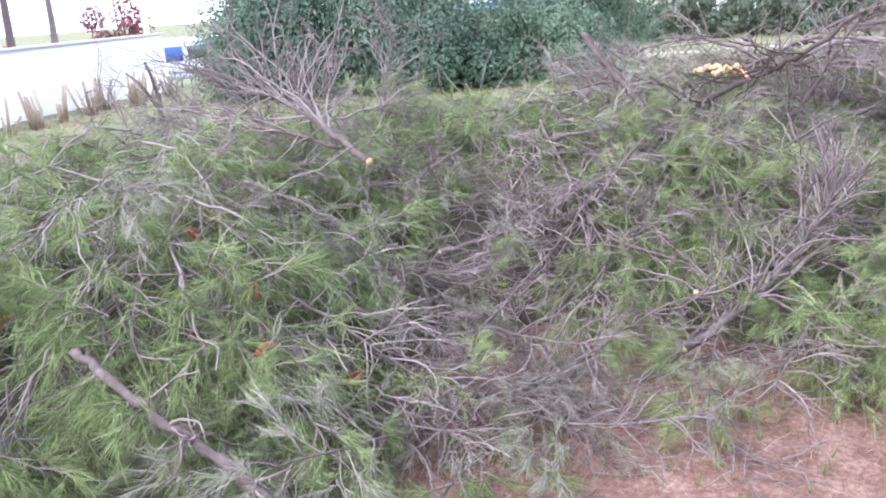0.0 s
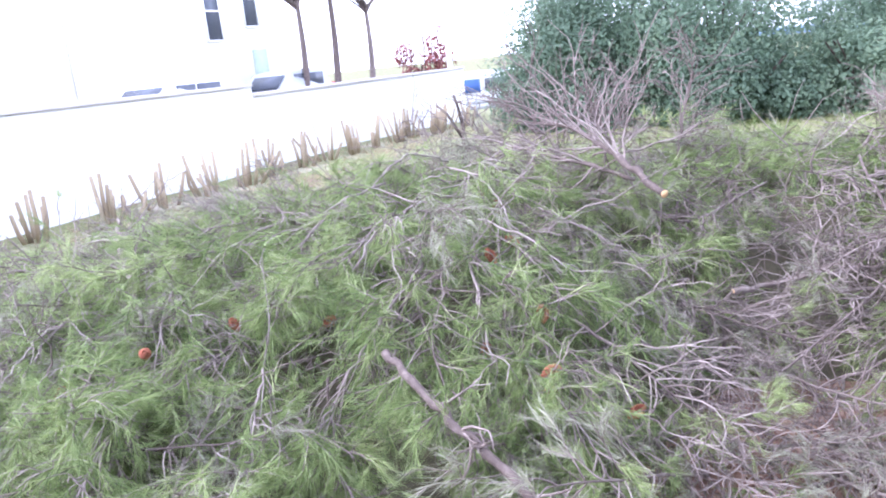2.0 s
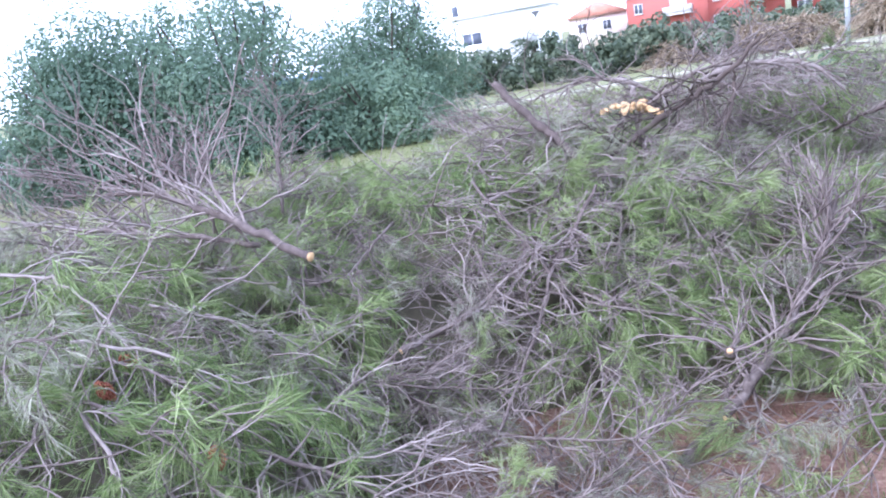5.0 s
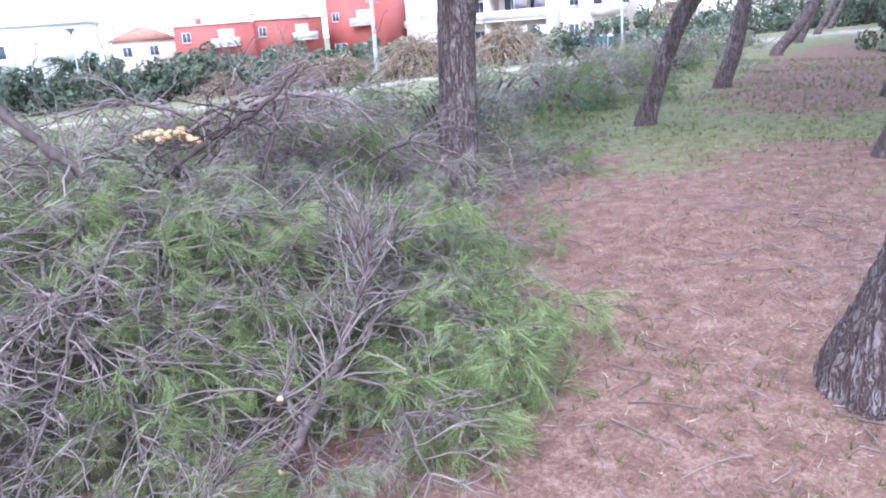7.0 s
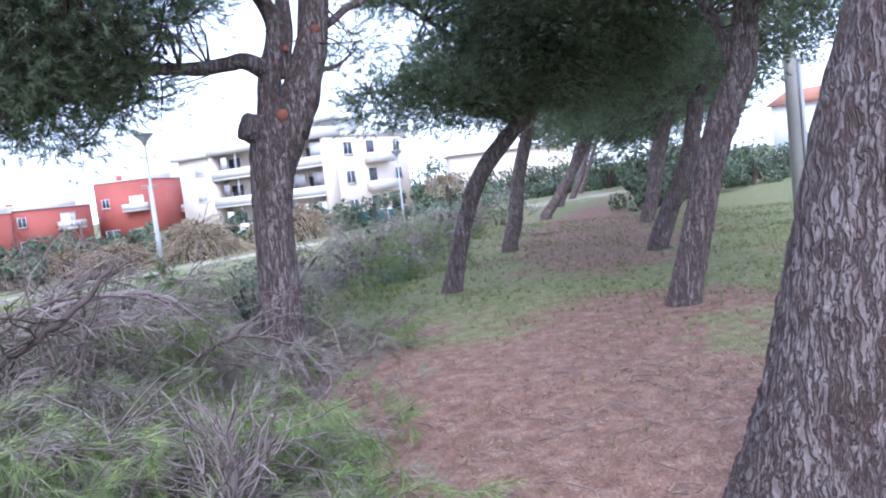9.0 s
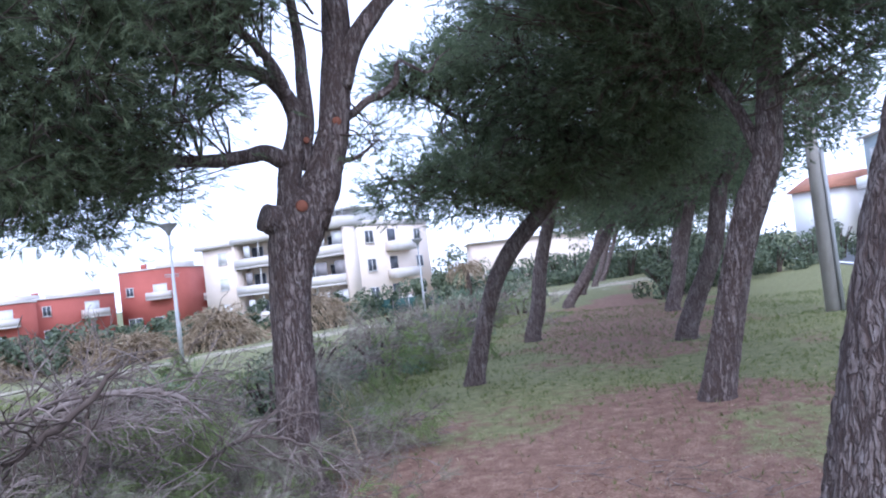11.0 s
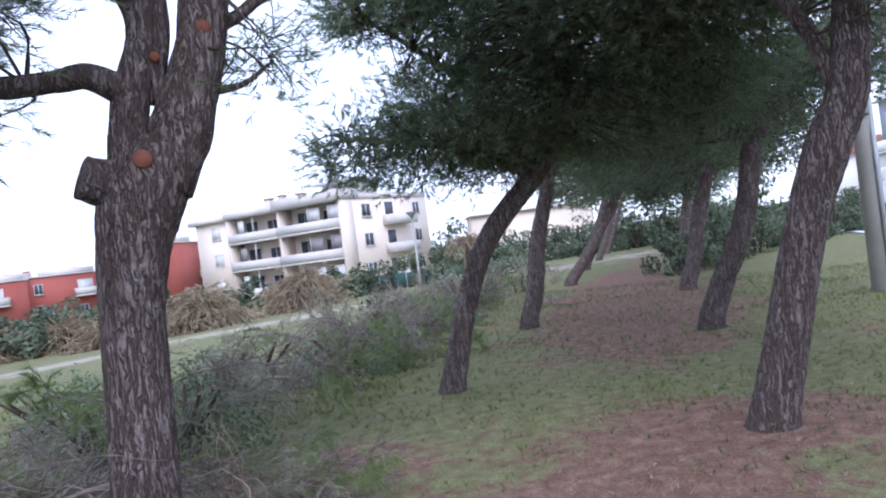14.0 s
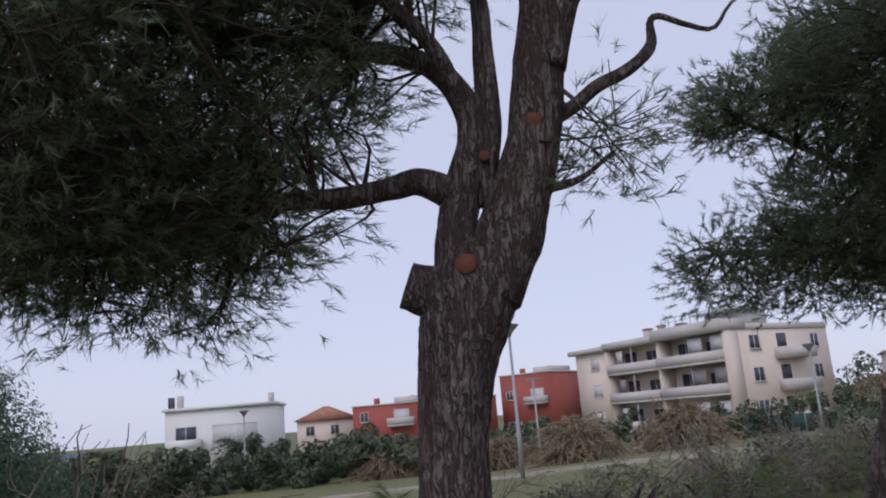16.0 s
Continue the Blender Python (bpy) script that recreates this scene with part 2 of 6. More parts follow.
def tube_arrays(pts, rad, seg=6, cap=True):
    """A tapered tube along a line of points."""
    P = np.asarray(pts, dtype=float)
    rad = np.broadcast_to(np.asarray(rad, dtype=float), (len(P),))
    T = np.gradient(P, axis=0)
    T /= np.linalg.norm(T, axis=1)[:, None] + 1e-9
    ref = np.array((0.3, 0.2, 1.0)) if abs(T[:, 2]).mean() < 0.8 else np.array((1.0, 0.1, 0.0))
    A = np.cross(T, ref)
    A /= np.linalg.norm(A, axis=1)[:, None] + 1e-9
    B = np.cross(T, A)
    a = np.linspace(0, 2 * np.pi, seg, endpoint=False)
    V = P[:, None] + rad[:, None, None] * (np.cos(a)[None, :, None] * A[:, None] + np.sin(a)[None, :, None] * B[:, None])
    i = np.arange(len(P) - 1)[:, None] * seg
    j = np.arange(seg)[None]
    k = (j + 1) % seg
    F = np.stack([i + j, i + k, i + seg + k, i + seg + j], -1).reshape(-1, 4)
    V = V.reshape(-1, 3)
    tri = []
    if cap:
        n = len(V)
        V = np.vstack([V, P[:1], P[-1:]])
        e = (len(P) - 1) * seg
        tri = [(n, (q + 1) % seg, q) for q in range(seg)] + [(n + 1, e + q, e + (q + 1) % seg) for q in range(seg)]
    return V, F, np.array(tri, dtype=np.int32).reshape(-1, 3)


def joined(chunks):
    V, Q, T, n = [], [], [], 0
    for v, q, t in chunks:
        V.append(v)
        if len(q):
            Q.append(np.asarray(q) + n)
        if len(t):
            T.append(np.asarray(t) + n)
        n += len(v)
    return np.vstack(V), [np.vstack(x) for x in (Q, T) if x]


def sprays(rng, C, D, n, length, width, spread=0.6, droop=0.2, reach=0.12):
    """Needles: at each place in C, n thin blades round the direction D."""
    C, D = np.asarray(C, dtype=float), np.asarray(D, dtype=float)
    k = len(C)
    D = D / (np.linalg.norm(D, axis=1)[:, None] + 1e-9)
    d = np.repeat(D, n, 0)
    c = np.repeat(C, n, 0) - d * (rng.random((k * n, 1)) * reach)
    w = d + rng.normal(0, spread, (k * n, 3))
    w[:, 2] -= droop * rng.random(k * n)
    w /= np.linalg.norm(w, axis=1)[:, None] + 1e-9
    ln = length * (0.6 + 0.6 * rng.random((k * n, 1)))
    side = np.cross(w, rng.normal(0, 1, (k * n, 3)))
    side /= np.linalg.norm(side, axis=1)[:, None] + 1e-9
    s = side * width * 0.5
    V = np.stack([c - s, c + s, c + w * ln], 1).reshape(-1, 3)
    return V, np.zeros((0, 4), dtype=np.int32), np.arange(len(V)).reshape(-1, 3)


def leaves(rng, C, N, size, tilt=0.7):
    """Broad leaves: one pointed quad at each place, turned roughly to N."""
    k = len(C)
    w = N + rng.normal(0, tilt, (k, 3))
    w /= np.linalg.norm(w, axis=1)[:, None] + 1e-9
    a = np.cross(w, rng.normal(0, 1, (k, 3)))
    a /= np.linalg.norm(a, axis=1)[:, None] + 1e-9
    b = np.cross(w, a)
    s = size * (0.6 + 0.8 * rng.random((k, 1)))
    V = np.stack([C - a * s * 0.5, C + b * s * 0.25 + w * s * 0.08, C + a * s * 0.5, C - b * s * 0.25 + w * s * 0.08], 1).reshape(-1, 3)
    return V, np.arange(len(V)).reshape(-1, 4), np.zeros((0, 3), dtype=np.int32)


def box_arrays(x0, x1, y0, y1, z0, z1):
    V = np.array([(x, y, z) for z in (z0, z1) for y in (y0, y1) for x in (x0, x1)], dtype=float)
    F = np.array([(0, 2, 3, 1), (4, 5, 7, 6), (0, 1, 5, 4), (2, 6, 7, 3), (0, 4, 6, 2), (1, 3, 7, 5)])
    return V, F, np.zeros((0, 3), dtype=np.int32)


def bevelled_box(x0, x1, y0, y1, z0, z1, r=0.01, taper=0.0):
    bm = bmesh.new()
    bmesh.ops.create_cube(bm, size=1)
    for v in bm.verts:
        k = 1 - taper * (v.co.z > 0)
        v.co = ((x0 + x1) / 2 + v.co.x * (x1 - x0) * k, (y0 + y1) / 2 + v.co.y * (y1 - y0) * k, z0 if v.co.z < 0 else z1)
    bmesh.ops.bevel(bm, geom=bm.edges[:], offset=r, segments=2, affect="EDGES")
    return bm


def bm_mesh(name, bm, mat, smooth=False):
    me = bpy.data.meshes.new(name)
    bm.to_mesh(me)
    bm.free()
    me.materials.append(mat)
    if smooth:
        me.polygons.foreach_set("use_smooth", np.ones(len(me.polygons), dtype=bool))
    return me


def box_mesh(name, mat, *dims):
    return mesh_of(name, *(lambda a: (a[0], a[1]))(box_arrays(*dims)), mat)


def sstep(a, b, x):
    t = np.clip((np.asarray(x, dtype=float) - a) / (b - a), 0, 1)
    return t * t * (3 - 2 * t)


def land(x, y):
    """Height of the ground: level under the trees, falling gently to the field and the sea."""
    x, y = np.asarray(x, dtype=float), np.asarray(y, dtype=float)
    z = -1.6 * sstep(14, 50, y) * sstep(70, 40, x - y) + 0.12 * sstep(12, 24, x - 3 * y)
    near = sstep(40, 15, np.hypot(x, y))
    return z + near * (0.025 * np.sin(x * 1.3 + 0.7 * y) * np.cos(y * 1.1 - 0.4 * x) + 0.012 * np.sin(3.1 * x) * np.sin(2.7 * y + 1))


def gz(x, y):
    return float(land(x, y))


def bumps(x, y, table):
    return sum(h * np.exp(-((x - a) / sx) ** 2 - ((y - b) / sy) ** 2) for a, b, sx, sy, h in table)


HEAPS = ((-1.35, 3.75, 1.0, 1.0, 0.72), (-2.6, 4.6, 1.5, 1.5, 0.5), (-3.2, 2.6, 1.5, 1.3, 0.45), (-0.3, 5.2, 1.4, 1.0, 0.62),
         (1.5, 5.3, 1.3, 1.1, 0.7), (2.1, 4.0, 0.8, 0.75, 0.5), (2.95, 6.0, 1.15, 0.9, 0.78), (0.45, 4.5, 0.8, 0.6, 0.2), (4.9, 7.3, 1.1, 0.7, 0.35),
         (-5.0, 4.6, 1.6, 2.0, 0.25), (-0.9, 2.9, 0.6, 0.5, 0.3),
         (-0.6, 6.9, 2.0, 1.0, 0.42), (1.6, 7.0, 1.6, 0.9, 0.5), (-3.0, 6.6, 1.5, 1.1, 0.4), (4.2, 7.4, 1.4, 0.8, 0.4))


def pile(x, y):
    """Height of the heap of cut branches above the world's zero."""
    return land(x, y) + bumps(np.asarray(x, dtype=float), np.asarray(y, dtype=float), HEAPS)


# ---- ground ----
def ground_sheet():
    ax = np.concatenate([-np.geomspace(3000, 12, 34), np.linspace(-11.6, 32, 190), np.geomspace(32.6, 3000, 34)])
    ay = np.concatenate([-np.geomspace(3000, 6, 26), np.linspace(-5.7, 30, 160), np.geomspace(30.6, 3000, 38)])
    X, Y = np.meshgrid(ax, ay)
    Z = land(X, Y)
    V = np.stack([X, Y, Z], -1).reshape(-1, 3)
    nx = len(ax)
    i, j = np.meshgrid(np.arange(len(ay) - 1), np.arange(nx - 1), indexing="ij")
    a = (i * nx + j).ravel()
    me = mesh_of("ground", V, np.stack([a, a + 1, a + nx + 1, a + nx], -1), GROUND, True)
    x, y = V[:, 0], V[:, 1]
    along, off = rowcoord(x, y)
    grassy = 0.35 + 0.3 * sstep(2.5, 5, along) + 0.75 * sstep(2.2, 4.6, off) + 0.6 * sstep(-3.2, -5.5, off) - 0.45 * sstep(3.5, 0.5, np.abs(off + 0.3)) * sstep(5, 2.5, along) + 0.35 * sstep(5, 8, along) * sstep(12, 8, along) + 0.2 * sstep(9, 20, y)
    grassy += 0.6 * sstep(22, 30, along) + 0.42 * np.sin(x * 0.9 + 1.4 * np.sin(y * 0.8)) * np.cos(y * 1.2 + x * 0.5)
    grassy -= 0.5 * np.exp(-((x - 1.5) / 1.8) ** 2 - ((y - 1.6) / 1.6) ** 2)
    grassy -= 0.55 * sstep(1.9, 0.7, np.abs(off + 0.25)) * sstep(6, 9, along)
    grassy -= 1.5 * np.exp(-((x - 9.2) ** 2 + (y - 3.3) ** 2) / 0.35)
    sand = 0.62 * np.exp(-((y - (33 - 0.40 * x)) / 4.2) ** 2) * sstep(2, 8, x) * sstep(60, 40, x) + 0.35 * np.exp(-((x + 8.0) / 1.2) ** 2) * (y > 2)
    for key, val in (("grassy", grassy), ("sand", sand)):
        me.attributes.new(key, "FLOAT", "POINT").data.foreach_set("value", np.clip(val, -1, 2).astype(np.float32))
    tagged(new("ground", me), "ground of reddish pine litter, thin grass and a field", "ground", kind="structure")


def rowcoord(x, y):
    """Distance along the double row of trees, and across it (towards the field: plus)."""
    c, s = math.cos(radians(16.5)), math.sin(radians(16.5))
    dx, dy = np.asarray(x, dtype=float) - 3.6, np.asarray(y, dtype=float) - 3.9
    return dx * c + dy * s, -dx * s + dy * c


ground_sheet()
sea = box_mesh("sea", SEA, -25, 60, 330, 2900, -3, -1.55)
tagged(new("sea", sea), "grey blue sea on the horizon", "sea", kind="structure")


# ---- road, wall and houses ----
def pol(az, d, x=2.6, y=2.6):
    """The place d metres off in the compass direction az (degrees from the x axis)."""
    az = radians(az + (1.0 if az < 95 else 0.0))
    return x + d * math.cos(az), y + d * math.sin(az)


def strip(name, x0, y0, heading, length, near, far, z, mat, label, category, n=40):
    """A flat band of the ground, laid over the land."""
    c, s = math.cos(radians(heading)), math.sin(radians(heading))
    V, F = [], []
    for i in range(n + 1):
        t = -60 + (length + 60) * i / n
        for o in (near, far):
            x, y = x0 + t * c + o * s, y0 + t * s - o * c
            V += [(x, y, gz(x, y) + z), (x, y, gz(x, y) - 0.3)]
        if i:
            a, b = 4 * (i - 1), 4 * i
            F += [(a, a + 2, b + 2, b), (a, b, b + 1, a + 1), (a + 2, a + 3, b + 3, b + 2)]
    return tagged(new(name, mesh_of(name, V, np.array(F), mat)), label, category, kind="structure")


strip("road", 23.9, 0.75, 15.6, 130, 0.0, 9.5, 0.03, ASPHALT, "grey asphalt road with worn white lines", "road")
strip("road_edge_line", 23.9, 0.75, 15.6, 130, 0.15, 0.42, 0.036, LINE, "white edge line painted on the road", "road marking")
strip("road_centre_line", 23.9, 0.75, 15.6, 130, 4.4, 4.56, 0.036, LINE, "thin white centre line of the road", "road marking")


def garden_wall():
    for nm, y0, y1, top in (("wall_1", -6.0, 12.4, 1.66), ("wall_2", 12.4, 23.5, 1.47)):
        w = tagged(new(nm, bm_mesh(nm, bevelled_box(-9.45, -9.2, y0, y1, -0.7, top - 0.06, 0.015), WHITEWALL)), "white rendered garden wall along the lot", "wall", kind="structure")
        part("coping", bm_mesh("coping", bevelled_box(-9.5, -9.15, y0 + 0.01, y1 - 0.01, top - 0.06, top, 0.012), PALE), w)


garden_wall()
yard = tagged(new("yard_terrace", box_mesh("yard_terrace", PALE, -40, -9.46, -8, 23.4, -0.9, 0.42)), "raised paved yard behind the white wall", "yard", kind="structure")


def window_part(parent, x, z, w, h, y=0.0, pane=None, frame_mat=None, side=False, sill=True):
    """A recessed window on the face y of a house (or on its right flank, where y is the flank's x)."""
    def bx(x0, x1, d0, d1, z0, z1):
        return (y - d1, y - d0, x0, x1, z0, z1) if side else (x0, x1, y + d0, y + d1, z0, z1)
    sgn = bx
    out = part("window", box_mesh("window", pane or SHADE, *sgn(x + 0.05, x + w - 0.05, -0.012, 0.03, z + 0.05, z + h - 0.05)), parent) if not side else \
        part("window", box_mesh("window", pane or SHADE, y - 0.03, y + 0.012, x + 0.05, x + w - 0.05, z + 0.05, z + h - 0.05), parent)
    t = 0.07
    pieces = [(x, x + t, z, z + h), (x + w - t, x + w, z, z + h), (x + t, x + w - t, z, z + t), (x + t, x + w - t, z + h - t, z + h), (x + w / 2 - t / 2, x + w / 2 + t / 2, z + t, z + h - t)]
    ch = [box_arrays(y - 0.03, y + 0.05, a, b, c, d) if side else box_arrays(a, b, y - 0.05, y + 0.03, c, d) for a, b, c, d in pieces]
    part("frame", mesh_of("frame", *joined(ch), frame_mat or SHUTTER), out)
    if sill:
        a = (y - 0.05, y + 0.12, x - 0.08, x + w + 0.08, z - 0.07, z - 0.005) if side else (x - 0.08, x + w + 0.08, y - 0.12, y + 0.05, z - 0.07, z - 0.005)
        part("sill", box_mesh("sill", PALE, *a), out)
    return out


def balcony_part(parent, x0, x1, y0, y1, z, mat, h=0.95):
    b = part("balcony", box_mesh("balcony", PALE, x0, x1, y0, y1, z - 0.18, z), parent)
    ch = [box_arrays(x0, x1, y0, y0 + 0.12, z, z + h), box_arrays(x0, x0 + 0.12, y0 + 0.12, y1, z, z + h), box_arrays(x1 - 0.12, x1, y0 + 0.12, y1, z, z + h)]
    part("parapet", mesh_of("parapet", *joined(ch), mat), b)
    return b


def apartment_house():
    ax, ay = pol(46.27, 88.6)
    bx, by = pol(37.97, 76.7)
    L = math.hypot(bx - ax, by - ay)
    head = math.degrees(math.atan2(by - ay, bx - ax))
    z0 = -1.7
    H = 9.9
    e = thing("apartment_building", pose(ax, ay, z0, 0, 0, head), "cream three storey apartment building with deep balconies", "building")
    D, B = 15.0, 1.9
    # body with a deep balcony bay across the front
    part("wall", box_mesh("wall", CREAM, 0, L, B, D, 0, H - 0.5), e)
    for x, w in ((0, 0.35), (L * 0.47, 0.4), (L - 0.35, 0.35)):
        part("pier", box_mesh("pier", CREAM, x, x + w, 0, B, 0, H - 0.5), e)
    part("roof", mesh_of("roof", *joined([box_arrays(-0.05, L * 0.46, -0.26, D, H - 0.5, H + 0.2), box_arrays(L * 0.46, L + 0.05, -0.5, 3.0, H - 0.5, H + 0.6), box_arrays(L * 0.46, L + 0.05, 3.0, D + 0.05, H - 0.5, H + 0.1)]), PALE), e)
    for s in range(3):
        z = 0.6 + s * 3.05
        for x0, x1, y0 in ((0.36, L * 0.47 - 0.01, -0.25), (L * 0.47 + 0.41, L - 0.36, -0.5)):
            balcony_part(e, x0, x1, y0, B - 0.01, z, PALE)
            w = x1 - x0
            window_part(e, x0 + 0.1 * w, z + 0.05, 0.26 * w, 2.2, B, SHADE, SHUTTER, False, False)
            window_part(e, x0 + 0.55 * w, z + 0.8, 0.24 * w, 1.3, B, SHADE, SHUTTER)
        for x, w in ((1.7, 0.95), (L * 0.72, 1.7), (L - 1.9, 1.4)):
            part("blind", box_mesh("blind", AWNING if s == 1 else SHUTTER, x, x + w, 0.15, 0.19, z + 1.0, z + 2.35), e)
        part("post", box_mesh("post", SHUTTER, L * 0.24, L * 0.24 + 0.12, 0.1, 0.22, z + 0.95, z + 2.85), e)
        part("post", box_mesh("post", SHUTTER, L * 0.72, L * 0.72 + 0.12, 0.1, 0.22, z + 0.95, z + 2.85), e)
        # right flank
        for yy, ww, hh in ((3.2, 1.5, 1.35), (12.2, 1.3, 1.35)):
            window_part(e, yy, z + 0.85, ww, hh, L, SHADE, SHUTTER, True)
        b = part("balcony", box_mesh("balcony", PALE, L + 0.001, L + 1.3, 6.6, 11.2, z - 0.18, z + 0.9), e)
        part("door", box_mesh("door", SHADE, L - 0.02, L + 0.012, 7.2, 8.6, z + 0.91, z + 2.3), b)
    # left wing with shuttered windows
    part("wall", box_mesh("wall", CREAM, -6.6, -0.01, 1.2, 11, 0, H - 0.45), e)
    part("roof", box_mesh("roof", PALE, -7.4, -0.21, 0.7, 11.4, H - 0.44, H + 0.1), e)
    for s in range(3):
        window_part(e, -3.9, 1.35 + 3.05 * s, 1.5, 1.4, 1.2, SHUTTER, SHUTTER)
    # roof terrace: railings and chimneys
    for i in range(9):
        x = L * 0.52 + i * (L * 0.46 / 8)
        part("railing_post", box_mesh("railing_post", POLE, x, x + 0.06, 0.4, 0.46, H + 0.6, H + 1.6), e)
    part("railing", mesh_of("railing", *joined([box_arrays(L * 0.52, L, 0.41, 0.45, H + 1.62, H + 1.68), box_arrays(L * 0.52, L, 0.41, 0.45, H + 1.2, H + 1.24)]), POLE), e)
    part("roof_shelter", mesh_of("roof_shelter", *joined([box_arrays(L * 0.7, L - 0.6, 3.4, 7, H + 0.1, H + 1.5), box_arrays(L * 0.68, L - 0.2, 1.6, 7.4, H + 1.5, H + 1.66)]), SHUTTER), e)
    for x, y, s in ((L * 0.2, 3, 0.7), (L * 0.36, 2.5, 0.6), (L * 0.43, 4, 0.8)):
        c = part("chimney", box_mesh("chimney", PALE, x, x + s, y, y + s, H + 0.25, H + 1.25), e)
        part("cap", box_mesh("cap", TILES, x - 0.1, x + s + 0.1, y - 0.1, y + s + 0.1, H + 1.25, H + 1.4), c)


apartment_house()


def red_house(az0, az1, d0, d1, top, label, storeys, terrace=True, z0=-1.7):
    ax, ay = pol(az0, d0)
    bx, by = pol(az1, d1)
    L, head = math.hypot(bx - ax, by - ay), math.degrees(math.atan2(by - ay, bx - ax))
    H = top - z0
    e = thing("row_house", pose(ax, ay, z0, 0, 0, head), label, "building", "red houses")
    part("wall", box_mesh("wall", REDWALL, 0, L, 0, 10, 0, H), e)
    part("roof", mesh_of("roof", *joined([box_arrays(-0.1, L + 0.1, -0.1, 10.1, H + 0.001, H + 0.18), box_arrays(L * 0.55, L * 0.95, 2, 7, H + 0.18, H + 0.9)]), PALE), e)
    sh = H / storeys
    for s in range(storeys):
        z = s * sh + 0.35
        n = max(2, int(L / 4.2))
        for i in range(n):
            x = (i + 0.22) * L / n
            if (i + s) % 2 == 0:
                window_part(e, x, z, 2.0, 1.9, 0, SHUTTER if s else SHADE, SHUTTER, False, False)
                balcony_part(e, x - 0.6, x + 2.7, -1.1, -0.005, z, PALE, 0.85)
            else:
                window_part(e, x, z + 0.6, 1.1, 1.2, 0, SHADE, SHUTTER)
    for x in (L * 0.2, L * 0.75):
        part("chimney", box_mesh("chimney", REDWALL, x, x + 0.6, 3, 3.6, H + 0.19, H + 1.0), e)
    return e


red_house(54.0, 50.4, 110, 106, 6.8, "red plastered two storey house with pale balconies", 2)
red_house(49.9, 47.2, 116, 113, 5.2, "red plastered house set back behind the row", 2)
red_house(59.6, 54.4, 100, 106, 4.2, "low red plastered house with a pale terrace", 2)
red_house(64.8, 59.9, 100, 97, 4.0, "red plastered row house with white framed windows", 2)


def hip_house():
    ax, ay = pol(68.8, 112)
    e = thing("tile_roofed_house", pose(ax, ay, -1.7, 0, 0, -24), "small plastered house with a hipped tile roof", "building")
    part("wall", box_mesh("wall", CREAM, 0, 8, 0, 8, 0, 4.7), e)
    V = [(-0.5, -0.5, 4.7), (8.5, -0.5, 4.7), (8.5, 8.5, 4.7), (-0.5, 8.5, 4.7), (3.6, 4, 6.6), (4.4, 4, 6.6)]
    part("roof", mesh_of("roof", V, [np.array([(0, 1, 5, 4), (2, 3, 4, 5), (0, 3, 2, 1)]), np.array([(1, 2, 5), (3, 0, 4)])], TILES), e)
    for x in (1.2, 4.6):
        window_part(e, x, 2.6, 1.2, 1.3, 0, SHADE, SHUTTER)


hip_house()


def white_villa():
    ax, ay = pol(77.6, 84)
    bx, by = pol(70.3, 82)
    L, head = math.hypot(bx - ax, by - ay), math.degrees(math.atan2(by - ay, bx - ax))
    e = thing("white_villa", pose(ax, ay, -1.7, 0, 0, head), "white flat roofed villa behind the hedge", "building")
    part("wall", box_mesh("wall", WHITEWALL, 0, L, 0, 9, 0, 6.3), e)
    part("roof", box_mesh("roof", WHITEWALL, -0.25, L + 0.25, -0.3, 9.2, 6.301, 6.6), e)
    window_part(e, 4.6, 2.6, 4.6, 2.1, 0, SHUTTER, WHITEWALL)
    window_part(e, 1.0, 3.0, 2.1, 1.7, 0, SHADE, SHUTTER)
    balcony_part(e, 0.3, 3.6, -1.2, -0.005, 2.5, WHITEWALL)
    for x, h in ((-0.2, 1.2), (0.7, 1.3), (L - 0.8, 1.0)):
        part("chimney", box_mesh("chimney", SHADE if x < 0 else PALE, x, x + 0.55, 2, 2.6, 6.601, 6.6 + h), e)


white_villa()


def block_house(name, az0, az1, d0, d1, top, mat, label, rooftile=False, z0=-0.5, upper=None):
    ax, ay = pol(az0, d0)
    bx, by = pol(az1, d1)
    L, head = math.hypot(bx - ax, by - ay), math.degrees(math.atan2(by - ay, bx - ax))
    H = top - z0
    e = thing(name, pose(ax, ay, z0, 0, 0, head), label, "building")
    hs = H * 0.62 if upper else H
    part("wall", box_mesh("wall", mat, 0, L, 0, 9, 0, hs), e)
    if upper:
        part("upper_wall", box_mesh("upper_wall", upper, 0, L, 0, 9, hs + 0.001, H), e)
    if rooftile:
        V = [(-0.4, -0.5, H), (L + 0.4, -0.5, H), (L + 0.4, 9.5, H), (-0.4, 9.5, H), (-0.4, 4.5, H + 1.6), (L + 0.4, 4.5, H + 1.6)]
        part("roof", mesh_of("roof", V, [np.array([(0, 1, 5, 4), (2, 3, 4, 5), (0, 3, 2, 1)]), np.array([(1, 2, 5), (3, 0, 4)])], TILES), e)
    else:
        part("roof", box_mesh("roof", PALE, -0.35, L + 0.35, -0.5, 9.3, H + 0.001, H + 0.16), e)
    for s in range(max(1, int(H / 3))):
        n = max(1, int(L / 3.4))
        for i in range(n):
            window_part(e, (i + 0.3) * L / n, s * 2.9 + 1.2, 1.25, 1.35, 0, SHADE if (i + s) % 2 else SHUTTER, SHUTTER)
    return e


